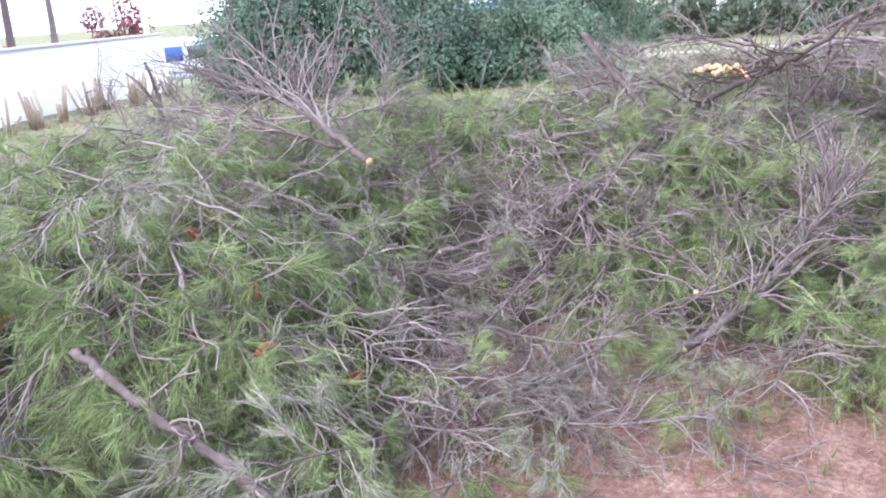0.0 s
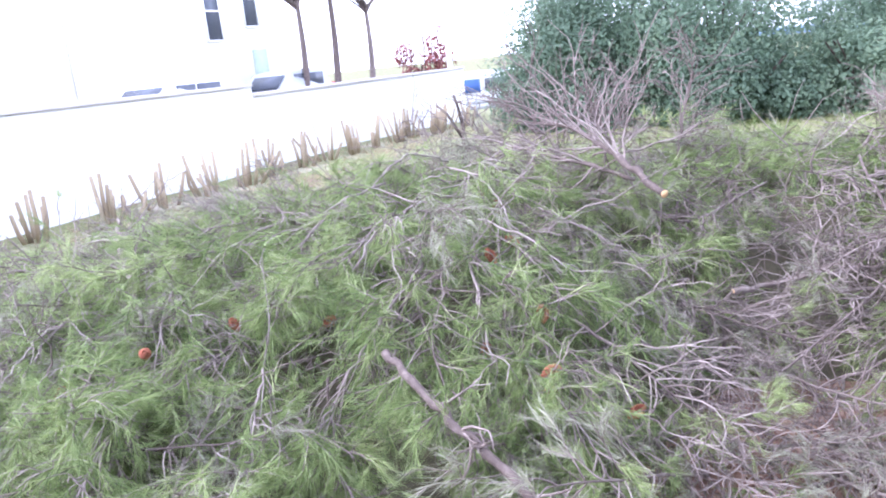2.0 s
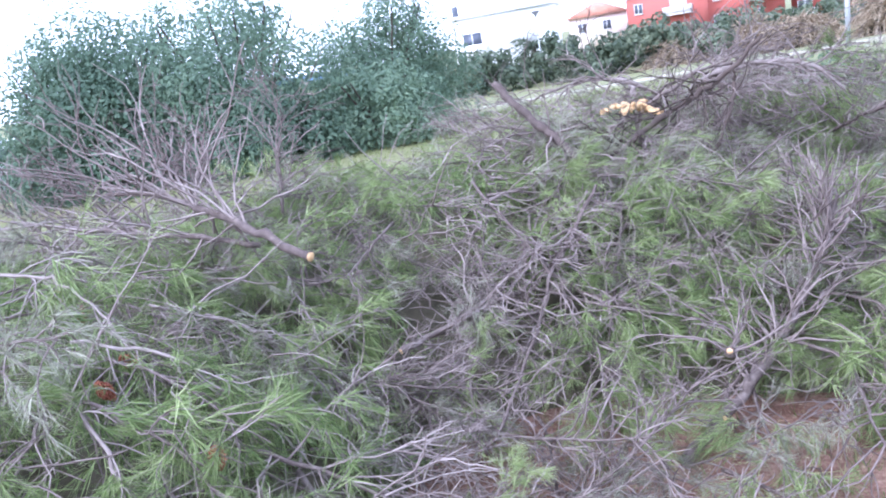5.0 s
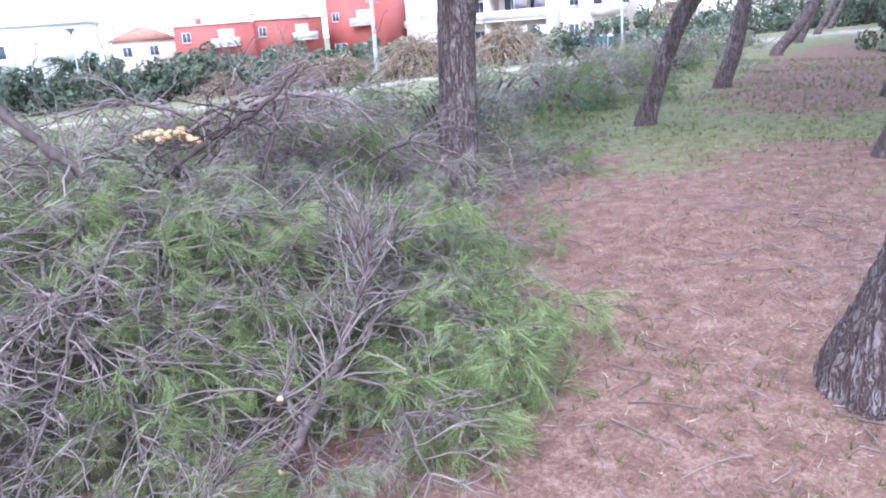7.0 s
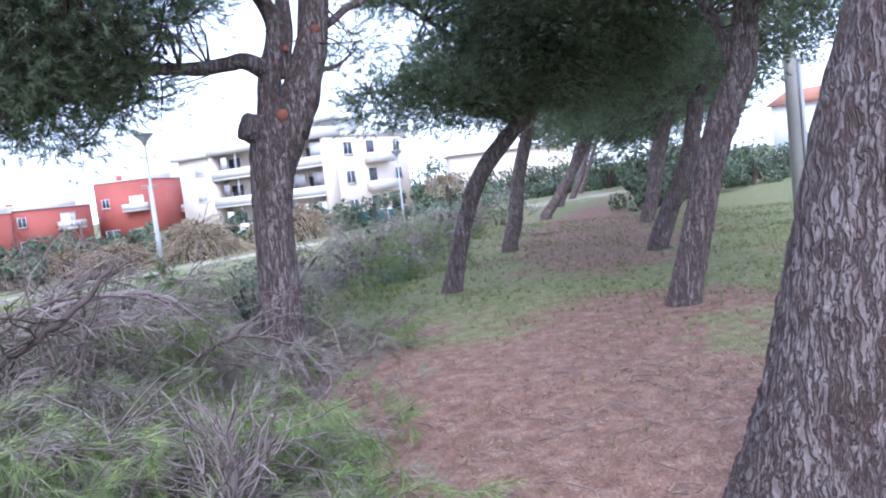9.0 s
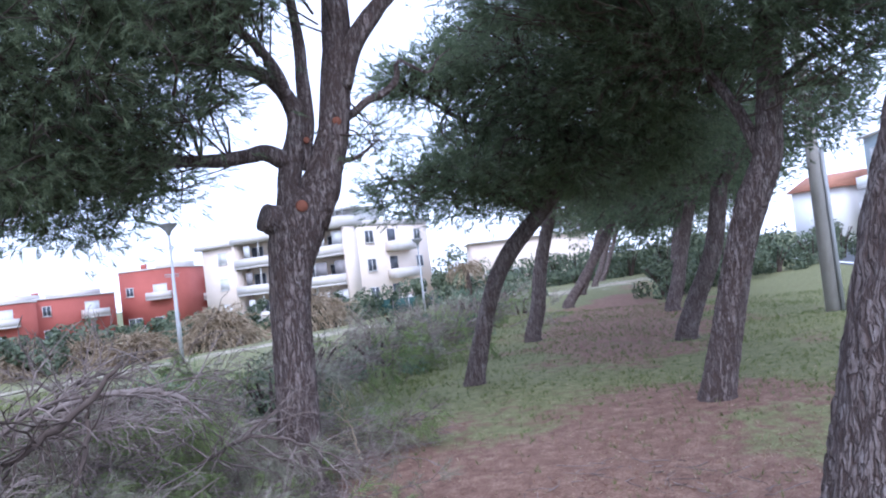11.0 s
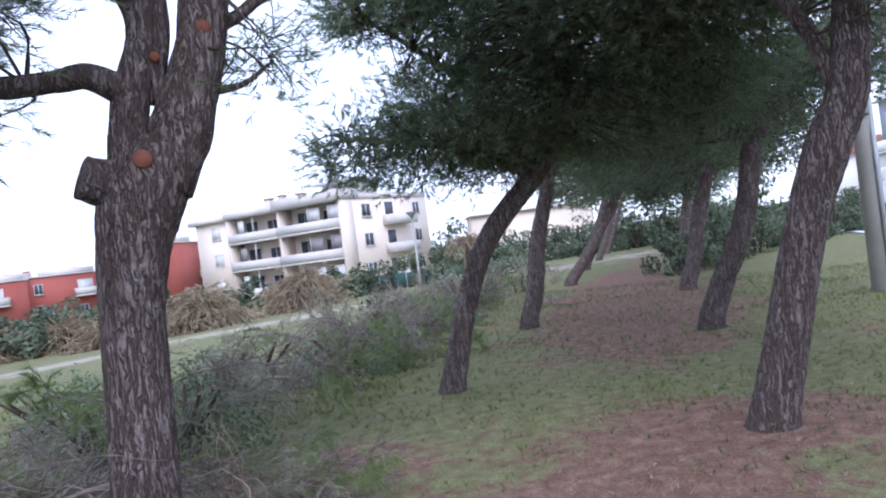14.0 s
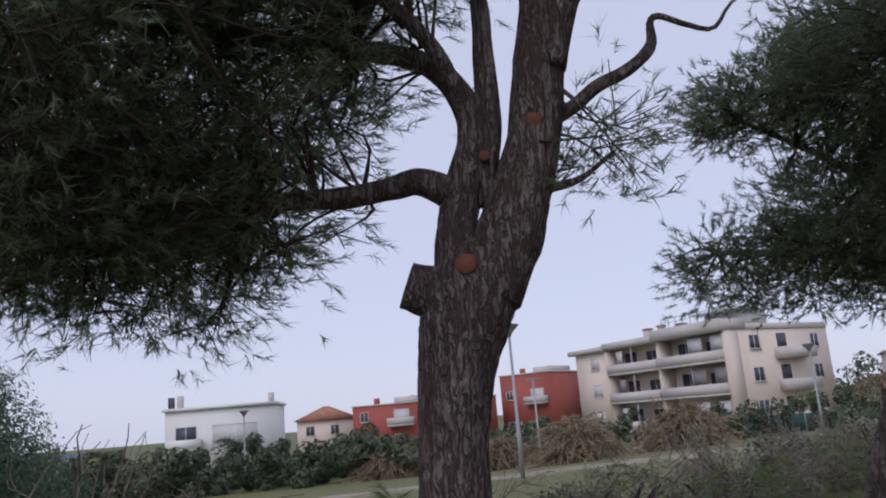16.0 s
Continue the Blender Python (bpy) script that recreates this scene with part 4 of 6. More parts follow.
pine("pine_tree", 13, [(10.26, 7.3, -0.1, 0.2), (10.28, 7.27, 0.15, 0.15), (10.37, 7.12, 0.75, 0.125), (10.46, 6.99, 1.2, 0.12), (10.57, 6.81, 1.65, 0.125), (10.73, 6.55, 2.05, 0.13), (10.97, 6.17, 2.5, 0.12), (11.2, 5.7, 3.1, 0.11)],
     [[(10.97, 6.17, 2.5, 0.06), (10.4, 6.75, 3.7, 0.045), (9.75, 7.5, 4.5, 0.02)], [(11.15, 5.8, 3.0, 0.1), (11.3, 5.0, 4.0, 0.08), (11.3, 4.4, 5, 0.04)], [(10.95, 6.2, 2.5, 0.07), (10.3, 7.0, 2.95, 0.05), (9.7, 8.0, 3.2, 0.02)], [(10.9, 5.8, 3.0, 0.08), (10.3, 5.6, 3.8, 0.05), (9.7, 5.6, 4.6, 0.02)]],
     [(9.55, 7.75, 3.05, 0.55, 0.6, 0.4), (9.9, 7.2, 2.95, 0.8, 0.8, 0.5), (10.2, 6.5, 3.2, 1.2, 1.1, 0.75), (9.7, 7.6, 4.6, 0.4, 0.45, 0.35), (9.9, 7.0, 4.7, 0.6, 0.6, 0.5), (10.4, 6.3, 4.7, 1.0, 0.9, 0.8), (10.4, 5.6, 4.5, 1.7, 1.6, 1.2), (11.0, 4.4, 4.0, 1.7, 1.7, 1.1), (11.3, 5.1, 3.1, 1.4, 1.5, 0.55)], 980, 20, 15, "slender leaning pine with a dense dark crown", 0.8, 0.009)
pine("pine_tree", 14, [(8.9, 3.46, -0.1, 0.26), (8.9, 3.44, 0.12, 0.19), (8.93, 3.26, 0.8, 0.16), (8.97, 3.04, 1.6, 0.15), (9.0, 2.86, 2.1, 0.165), (9.04, 2.66, 2.55, 0.15), (9.06, 2.58, 3.1, 0.13), (9.06, 2.42, 4.2, 0.1)],
     [[(9.03, 2.7, 2.5, 0.07), (9.1, 2.95, 3.2, 0.06), (9.3, 3.5, 4.1, 0.04)], [(9.06, 2.45, 4.1, 0.09), (9.2, 2.1, 5.0, 0.06), (9.2, 1.6, 5.8, 0.03)], [(9.06, 2.55, 3.2, 0.05), (9.4, 2.3, 3.5, 0.04), (9.8, 2.0, 3.7, 0.02)]],
     [(8.8, 3.2, 4.8, 2.0, 1.7, 1.1), (8.9, 1.9, 3.7, 0.9, 0.8, 0.6), (8.8, 1.4, 4.5, 1.2, 1.1, 0.8), (7.9, 4.4, 5.1, 1.4, 1.3, 0.9), (9.6, 3.9, 4.0, 1.4, 1.3, 0.7)], 900, 20, 15, "pine with mottled grey bark and a forked top", 0.9, 0.009)


def row_pine(seed, x, y, lx, ly, h, spread, clumps, r=0.15, fork=False):
    rng = np.random.default_rng(seed)
    j = lambda s: float(rng.normal(0, s))
    trunk = [(x, y, -0.1, r * 1.5), (x, y, 0.15, r * 1.12), (x + lx * 0.25, y + ly * 0.25, h * 0.25, r), (x + lx * 0.55 + j(0.05), y + ly * 0.55 + j(0.05), h * 0.55, r * 0.95), (x + lx, y + ly, h, r * 0.8)]
    tx, ty = x + lx, y + ly
    limbs = []
    for k in range(3):
        a = rng.random() * 6.3
        limbs.append([(tx, ty, h - 0.1, r * 0.65), (tx + 0.5 * math.cos(a) * spread * 0.4 + lx * 0.2, ty + 0.5 * math.sin(a) * spread * 0.4 + ly * 0.2, h + 0.7, r * 0.5), (tx + math.cos(a) * spread * 0.6 + lx * 0.3, ty + math.sin(a) * spread * 0.6 + ly * 0.3, h + 1.7, r * 0.2)])
    lobes = [(tx + lx * 0.4, ty + ly * 0.4, h + 1.35, spread, spread, 1.2)]
    for k in range(4):
        a = k * 1.57 + rng.random()
        lobes.append((tx + math.cos(a) * spread * 0.75, ty + math.sin(a) * spread * 0.75, h - 0.05 + rng.random() * 1.1, spread * 0.6, spread * 0.6, 0.7))
    pine("pine_tree", seed + 100, trunk, limbs, lobes, int(clumps * 2.3), 14, 11, "leaning pine in the double row, with a dense dark crown", 0.45 if clumps > 200 else 0.3, 0.015 if clumps > 200 else 0.022)


ROW = ((21, 15.82, 8.9, 0.3, -0.7, 3.0, 2.4, 260, 0.16), (22, 25.24, 11.89, 1.3, -1.7, 3.2, 2.4, 200, 0.17), (23, 33.0, 14.4, 0.9, -1.0, 3.2, 2.5, 130, 0.16), (24, 41.0, 16.8, 0.6, -1.2, 3.2, 2.6, 110, 0.16), (25, 50.0, 19.6, 0.6, -1.2, 3.3, 2.8, 110, 0.16),
       (26, 14.5, 5.17, 0.3, -0.85, 2.8, 2.2, 260, 0.17), (27, 20.8, 7.1, 0.35, -0.7, 2.8, 2.3, 200, 0.18), (28, 27.2, 8.6, 0.4, -0.5, 2.8, 2.5, 150, 0.17), (29, 34.0, 10.6, 0.4, -0.5, 2.9, 2.5, 120, 0.17), (30, 42.0, 12.8, 0.4, -0.5, 2.9, 2.6, 110, 0.17))
for row in ROW:
    row_pine(*row)


# ---- shrubs and far greenery ----
def bush(name, x, y, rx, ry, h, n, size, mat, label, category="bush", group="", seed=0, lobes=26, stems=True, rz=0.0, base=None):
    rng = np.random.default_rng(seed + 500)
    z0 = gz(x, y) if base is None else base
    e = thing(name, pose(x, y, z0, 0, 0, rz), label, category, group)
    C, N = [], []
    for i in range(lobes):
        u = rng.normal(size=3)
        u[2] = abs(u[2]) * 0.9
        u /= np.linalg.norm(u)
        f = 0.86 - 0.38 * rng.random() ** 2
        c = u * (rx, ry, h) * f
        c[2] = max(c[2], h * 0.12)
        r = min(rx, ry, h) * (0.24 + 0.2 * rng.random())
        k = n // lobes
        v = rng.normal(size=(k, 3))
        v /= np.linalg.norm(v, axis=1)[:, None]
        p = c + v * r * (0.8 + 0.3 * rng.random((k, 1)))
        p[:, 2] = np.maximum(p[:, 2], 0.03 + 0.1 * rng.random(k))
        C.append(p)
        N.append(v + u * 0.5)
    part("foliage", mesh_of("foliage", *joined([leaves(rng, np.vstack(C), np.vstack(N), size, 0.5)]), mat), e)
    if stems:
        ch = []
        for i in range(7):
            a = rng.random() * 6.3
            ch.append(tube_arrays(smooth_line([(0.15 * math.cos(a), 0.15 * math.sin(a), -0.1), (rx * 0.25 * math.cos(a), ry * 0.25 * math.sin(a), h * 0.35), (rx * 0.55 * math.cos(a), ry * 0.55 * math.sin(a), h * 0.75)], 6), np.linspace(0.05, 0.015, 6), 6, False))
        part("stem_cluster", mesh_of("stem_cluster", *joined(ch), DARKWOOD), e)["kind"] = "stuff"
    return e


# the big rounded evergreen behind the heap: a group of grown together shrubs
for i, (x, y, rx, ry, h, n) in enumerate(((-3.7, 17.8, 2.4, 2.2, 3.4, 9000), (-1.0, 17.9, 2.6, 2.4, 3.9, 10000), (2.4, 20.3, 2.2, 2.0, 3.7, 8500), (-0.6, 16.3, 1.7, 1.0, 1.5, 4500), (-2.2, 20.5, 3.2, 2.0, 4.1, 7000), (1.8, 17.0, 1.5, 1.1, 1.7, 3800), (-4.7, 18.4, 1.6, 1.6, 3.3, 6000))):
    bush("evergreen_shrub", x, y, rx, ry, h * 1.08, int(n * 3.6), 0.09, SHRUB, "large rounded dark evergreen shrub on the field", "shrub", "evergreen shrubs", i, 60)

# the hedge row at the far side of the field
hr = np.random.default_rng(77)
for i in range(30):
    az = 57 + i * 1.05
    x, y = pol(az, 53 + 4 * math.sin(i * 1.7) + (6 if az > 80 else 0))
    bush("hedge_bush", x, y, 1.7 + 0.7 * hr.random(), 1.5, 2.3 + 1.4 * hr.random() + (1.2 if i in (6, 14, 21) else 0), 1100, 0.34, HEDGE, "dense green bush in the hedge beyond the field", "bush", "hedge beyond the field", i + 20, 12, False)
for i in range(18):
    az = 58.5 - i * 1.9
    x, y = pol(az, 66 + 3 * math.sin(i * 2.1) - (3 if i > 8 else 0))
    bush("garden_bush", x, y, 1.8 + 0.9 * hr.random(), 1.5, 2.0 + 1.5 * hr.random(), 1000, 0.34, HEDGE, "rounded green bush before the houses", "bush", "garden bushes", i + 60, 12, False)
for i, az in enumerate((49.8, 52.4, 55.2, 57.6, 60.2, 63.5)):
    x, y = pol(az, 52 + 2 * (i % 3))
    bush("garden_bush", x, y, 2.3 + 0.5 * (i % 2), 1.6, 2.0 + 0.5 * (i % 3), 1300, 0.3, HEDGE, "rounded green bush at the edge of the field", "bush", "garden bushes", i + 140, 14, False)
bx, by = pol(29.9, 100)
bush("umbrella_pine", bx, by, 4.0, 4.0, 7.2, 1600, 0.5, HEDGE, "broad umbrella pine behind the houses", "tree", "", 90, 16)
for i, az in enumerate((13.5, 11, 8.5, 6, 3.6, 1.9)):
    x, y = pol(az, 25 + 3 * i)
    bush("verge_bush", x, y, 1.5, 1.2, 1.4 + 0.3 * (i % 3), 1700, 0.16, HEDGE, "dark bush on the verge by the road", "bush", "verge bushes", 100 + i, 14)
for i, (az, d, s) in enumerate(((-1.0, 62, 2.2), (-3.4, 56, 2.4), (-6.2, 56, 2.6), (3.4, 50, 1.6))):
    x, y = pol(az, d)
    bush("garden_bush", x, y, 2.6, 1.5, s, 1200, 0.3, HEDGE, "green bush before the houses across the road", "bush", "garden bushes", 120 + i, 12, False)
for i in range(16):
    x, y = pol(27.5 - i * 1.35, 74 - 2.2 * i + 4 * math.sin(i * 2.3))
    bush("garden_tree", x, y, 2.6, 2.0, 2.6 + 1.6 * hr.random(), 1100, 0.3, HEDGE, "green garden tree beyond the pine row", "tree", "garden trees", 160 + i, 14)
x, y = pol(114.6, 41, 0.25, -0.05)
bush("red_leaved_tree", x, y, 1.7, 1.7, 5.9, 2500, 0.2, REDLEAF, "small red brown leaved tree in the far street", "tree", "", 130, 16)


def palm(az, d, h, label, seed, dead=False):
    rng = np.random.default_rng(seed)
    x, y = pol(az, d)
    e = thing("palm_tree", pose(x, y, gz(x, y) - 0.1), label, "palm tree", "palms")
    part("trunk", mesh_of("trunk", *joined([tube_arrays([(0, 0, 0), (0.05, 0, h * 0.5), (0, 0.05, h)], [0.28, 0.22, 0.2], 12)]), DARKWOOD), e)
    ch = []
    for i in range(26):
        a, el, L = rng.random() * 6.3, rng.random() * 1.5 - 0.5, 1.5 + 0.7 * rng.random()
        t = np.linspace(0, 1, 8)
        r = L * t * math.cos(el * 0.6)
        z = h + L * (math.sin(el) * t - (0.75 if dead else 0.5) * t ** 2)
        P = np.stack([r * math.cos(a), r * math.sin(a), z], 1)
        ch.append(sprays(rng, P[1:], np.gradient(P, axis=0)[1:], 12, 0.45, 0.05, 0.6, 0.4, 0.2))
    part("frond_mass", mesh_of("frond_mass", *joined(ch), FROND if dead else HEDGE), e)["kind"] = "stuff"


palm(81.0, 58, 2.6, "green palm standing in the hedge", 1)
palm(72.6, 56, 2.7, "green palm beside the white villa", 2)
palm(29.0, 62, 3.0, "palm with brown dead fronds before the gardens", 3, True)
palm(-6.9, 40, 5.2, "tall palm before the ochre house", 4)


def frond_heap(az, d, rx, h, seed):
    """A heap of dead palm fronds, hanging outwards."""
    rng = np.random.default_rng(seed)
    x, y = pol(az, d)
    e = thing("palm_frond_heap", pose(x, y, gz(x, y)), "heap of dried tan palm fronds on the field", "frond heap", "frond heaps")
    ch, rib = [], []
    for i in range(330):
        a, f = rng.random() * 6.3, rng.random() ** 0.6
        p = np.array((f * rx * math.cos(a), f * rx * 0.8 * math.sin(a), h * (1 - f * f) + 0.12))
        out = np.array((math.cos(a), math.sin(a), 0.45 - 0.9 * f)) + rng.normal(0, 0.7, 3)
        L = 0.4 + 0.5 * rng.random()
        t = np.linspace(0, 1, 6)[:, None]
        P = p + out * L * t - np.array((0, 0, 0.5)) * t ** 2
        P[:, 2] = np.maximum(P[:, 2], 0.04)
        rib.append(tube_arrays(P, np.linspace(0.035, 0.01, 6), 3, False))
        ch.append(sprays(rng, P[1:], np.gradient(P, axis=0)[1:], 6, 0.3, 0.05, 0.6, 0.4, 0.2))
    part("frond_mass", mesh_of("frond_mass", *joined(ch), FROND), e)["kind"] = "stuff"
    part("rib_mass", mesh_of("rib_mass", *joined(rib), STRAW), e)["kind"] = "stuff"
    tv = [(rx * 0.8 * math.cos(t), rx * 0.64 * math.sin(t), 0) for t in np.linspace(0, 6.28, 13)[:-1]]
    V = np.vstack([tv, np.array(tv) * 0.5 + (0, 0, h * 0.75), [(0, 0, h * 0.9)]])
    F = np.array([(i, (i + 1) % 12, 12 + (i + 1) % 12, 12 + i) for i in range(12)])
    # dark filler body inside the fronds
    part("core", mesh_of("core", V, [F, np.array([(12 + i, 12 + (i + 1) % 12, 24) for i in range(12)])], HEAPFILL, True), e)


for i, (az, d, rx, h) in enumerate(((48.6, 40, 2.0, 1.9), (41.2, 46, 2.6, 1.9), (54.2, 44, 1.9, 1.4), (57.5, 50, 1.8, 1.4), (62, 50, 2.0, 1.3))):
    frond_heap(az, d, rx, h, i + 300)


def bare_tree(x, y, h, seed, z0):
    rng = np.random.default_rng(seed)
    e = thing("young_tree", pose(x, y, z0), "slender young pine with an umbrella crown behind the wall", "tree", "young trees")
    part("trunk", mesh_of("trunk", *joined([tube_arrays(smooth_line([(0, 0, 0), (0.1, 0.05, h * 0.5), (0.05, 0.1, h)], 8), np.linspace(0.13, 0.06, 8), 8)]), LIMB, True), e)
    ch = []
    for i in range(14):
        a, r = rng.random() * 6.3, 0.6 + rng.random()
        ch.append(tube_arrays([(0.07, 0.07, h * (0.86 + 0.1 * rng.random())), (r * 0.5 * math.cos(a), r * 0.5 * math.sin(a), h + 0.3), (r * math.cos(a), r * math.sin(a), h + 0.7 + 0.4 * rng.random())], [0.04, 0.025, 0.008], 5))
    part("branch_cluster", mesh_of("branch_cluster", *joined(ch), LIMB), e)["kind"] = "stuff"
    P = rng.normal(0, 0.75, (420, 3)) * (1, 1, 0.3) + (0, 0, h + 1.15)
    part("crown", mesh_of("crown", *joined([sprays(rng, P, rng.normal(0, 1, (420, 3)), 14, 0.2, 0.018, 0.6)]), CROWN), e)


for i, (az, d, h) in enumerate(((123.5, 23.5, 3.5), (121.2, 24, 4.4), (118.7, 25.5, 3.3))):
    bare_tree(*pol(az, d, 0.26, 0), h, 40 + i, 0.5)


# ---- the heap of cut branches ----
# one dark lumpy sheet, kept below the top of the heap
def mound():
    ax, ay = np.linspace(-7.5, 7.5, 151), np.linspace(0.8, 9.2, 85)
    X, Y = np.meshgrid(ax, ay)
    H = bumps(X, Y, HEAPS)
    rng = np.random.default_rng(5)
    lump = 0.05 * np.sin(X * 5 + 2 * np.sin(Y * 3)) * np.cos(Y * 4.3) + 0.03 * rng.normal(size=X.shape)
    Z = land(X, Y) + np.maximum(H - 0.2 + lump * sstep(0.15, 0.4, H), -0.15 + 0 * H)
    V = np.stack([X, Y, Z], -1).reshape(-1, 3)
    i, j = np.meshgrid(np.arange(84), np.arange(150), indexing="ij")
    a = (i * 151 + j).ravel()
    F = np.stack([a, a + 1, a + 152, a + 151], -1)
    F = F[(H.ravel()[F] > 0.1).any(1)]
    tagged(new("brush_mat", mesh_of("brush_mat", V, F, HEAPFILL, True)), "dark lumpy sheet filling the heap under the cut branches", "brush", kind="stuff")


mound()


def curve_line(rng, start, d, length, n=6, bend=0.25, sag=0.0):
    P = [np.array(start, dtype=float)]
    d = np.array(d, dtype=float) / np.linalg.norm(d)
    for i in range(n - 1):
        d = d + rng.normal(0, bend / n ** 0.5, 3) + (0, 0, -sag / n)
        d /= np.linalg.norm(d)
        P.append(P[-1] + d * length / (n - 1))
    return np.array(P)


def bough_arrays(rng, length, side, green, stem_r=0.014, needles=26, fan=0.8, sag=0.7, up=0.15, nl=0.14):
    """A cut bough along x: stem, side twigs with sub twigs, and needles at their tips where it is green."""
    stem = curve_line(rng, (0, 0, 0), (1, 0, up), length, 12, 0.25, 0.15)
    wood = [tube_arrays(stem, np.linspace(stem_r, stem_r * 0.3, 12), 7)]
    fine, C, D = [], [], []
    for i in range(side):
        f = 0.15 + 0.85 * (i + rng.random()) / side
        k = min(10, int(f * 11))
        p = stem[k] + (stem[k + 1] - stem[k]) * rng.random()
        s = 1 if i % 2 else -1
        d = np.array((0.75 + 0.3 * rng.random(), s * fan * (0.4 + rng.random()), 0.25 + 0.35 * rng.normal()))
        L = length * (0.22 + 0.22 * rng.random()) * (1.15 - 0.4 * f)
        tw = curve_line(rng, p, d, L, 7, 0.5, sag)
        fine.append(tube_arrays(tw, np.linspace(stem_r * 0.42, 0.0022, 7), 4, False))
        for q in range(3 if green else 4):
            m = 2 + int(rng.random() * 4)
            d2 = (tw[m] - tw[m - 1]) / np.linalg.norm(tw[m] - tw[m - 1]) + rng.normal(0, 0.55, 3)
            t2 = curve_line(rng, tw[m], d2, L * (0.3 + 0.35 * rng.random()), 5, 0.5, sag)
            fine.append(tube_arrays(t2, np.linspace(0.0032, 0.0017, 5), 3, False))
            C += [t2[-1], t2[-2], t2[-3]]
            D += [t2[-1] - t2[-2], t2[-2] - t2[-3], t2[-3] - t2[-4]]
        C += [tw[-1], tw[-2], tw[-3]]
        D += [tw[-1] - tw[-2], tw[-2] - tw[-3], tw[-3] - tw[-4]]
    nd = sprays(rng, C, D, needles, nl, 0.0034, 0.36, 0.3, 0.06) if green else None
    return wood, fine, nd


SOURCE, BACK = {}, {}


def bake(src, m):
    """Adds a copy of a bough to the joined brush further back."""
    for V, Q, T, mat in SOURCE[src.name]:
        M = np.array(m)
        BACK.setdefault(mat.name, (mat, []))[1].append((V @ M[:3, :3].T + M[:3, 3], Q, T))


def make_bough(seed, kind, label):
    rng = np.random.default_rng(seed)
    spec = dict(green=(1.15, 15, True, 0.011, 15), faded=(1.1, 14, True, 0.011, 8), dry=(1.2, 20, False, 0.012, 0))[kind]
    w, f, nd = bough_arrays(rng, spec[0], spec[1], spec[2], spec[3], spec[4], 0.85, 0.75 if kind != "dry" else 0.25)
    e = thing("dry_branch" if kind == "dry" else "pine_bough", pose(0, 0, 0), label, "branch", "cut branches in the heap")
    src = []
    for chunk, mat in ((w + f, TWIG), ([nd] if nd else [], NEEDLE if kind == "green" else NEEDLE_DRY)):
        for V, Q, T in chunk:
            src.append((V, Q, T, mat))
    SOURCE[e.name] = src
    part("stem", mesh_of("stem", *joined(w), LIMB, True), e)
    part("twig_spray", mesh_of("twig_spray", *joined(f), TWIG), e)["kind"] = "stuff"
    if nd:
        part("needle_mass", mesh_of("needle_mass", *joined([nd]), NEEDLE if kind == "green" else NEEDLE_DRY), e)["kind"] = "stuff"
    return e


def surface_pose(rng, x, y, heading, lift=0.03, tip=0.0, scale=1.0, roll=0.5):
    """Lies on the heap at (x, y), its stem pointing to heading and following the slope."""
    c, s = math.cos(heading), math.sin(heading)
    L = 0.8 * scale
    z0, z1 = float(pile(x, y)), float(pile(x + c * L, y + s * L))
    pitch = math.degrees(math.atan2(z1 - z0, L)) + tip
    m = pose(x, y, z0 + lift, 0, 0, math.degrees(heading)) @ pose(0, 0, 0, 0, -pitch, 0) @ pose(0, 0, 0, math.degrees(rng.normal(0, roll)), 0, 0)
    return m @ Matrix.Diagonal((scale, scale, scale, 1))


GREENS = [make_bough(600 + i, "green", "cut pine bough with fresh green needles in the heap") for i in range(7)]
FADED = [make_bough(620 + i, "faded", "cut pine bough with faded grey green needles") for i in range(4)]
DRYS = [make_bough(640 + i, "dry", "bare dry grey brown branch with many fine twigs") for i in range(6)]


def heap_edge(y):
    """How far the heap reaches towards the path at y."""
    return 1.75 + 1.3 * max(0.0, y - 2.7)


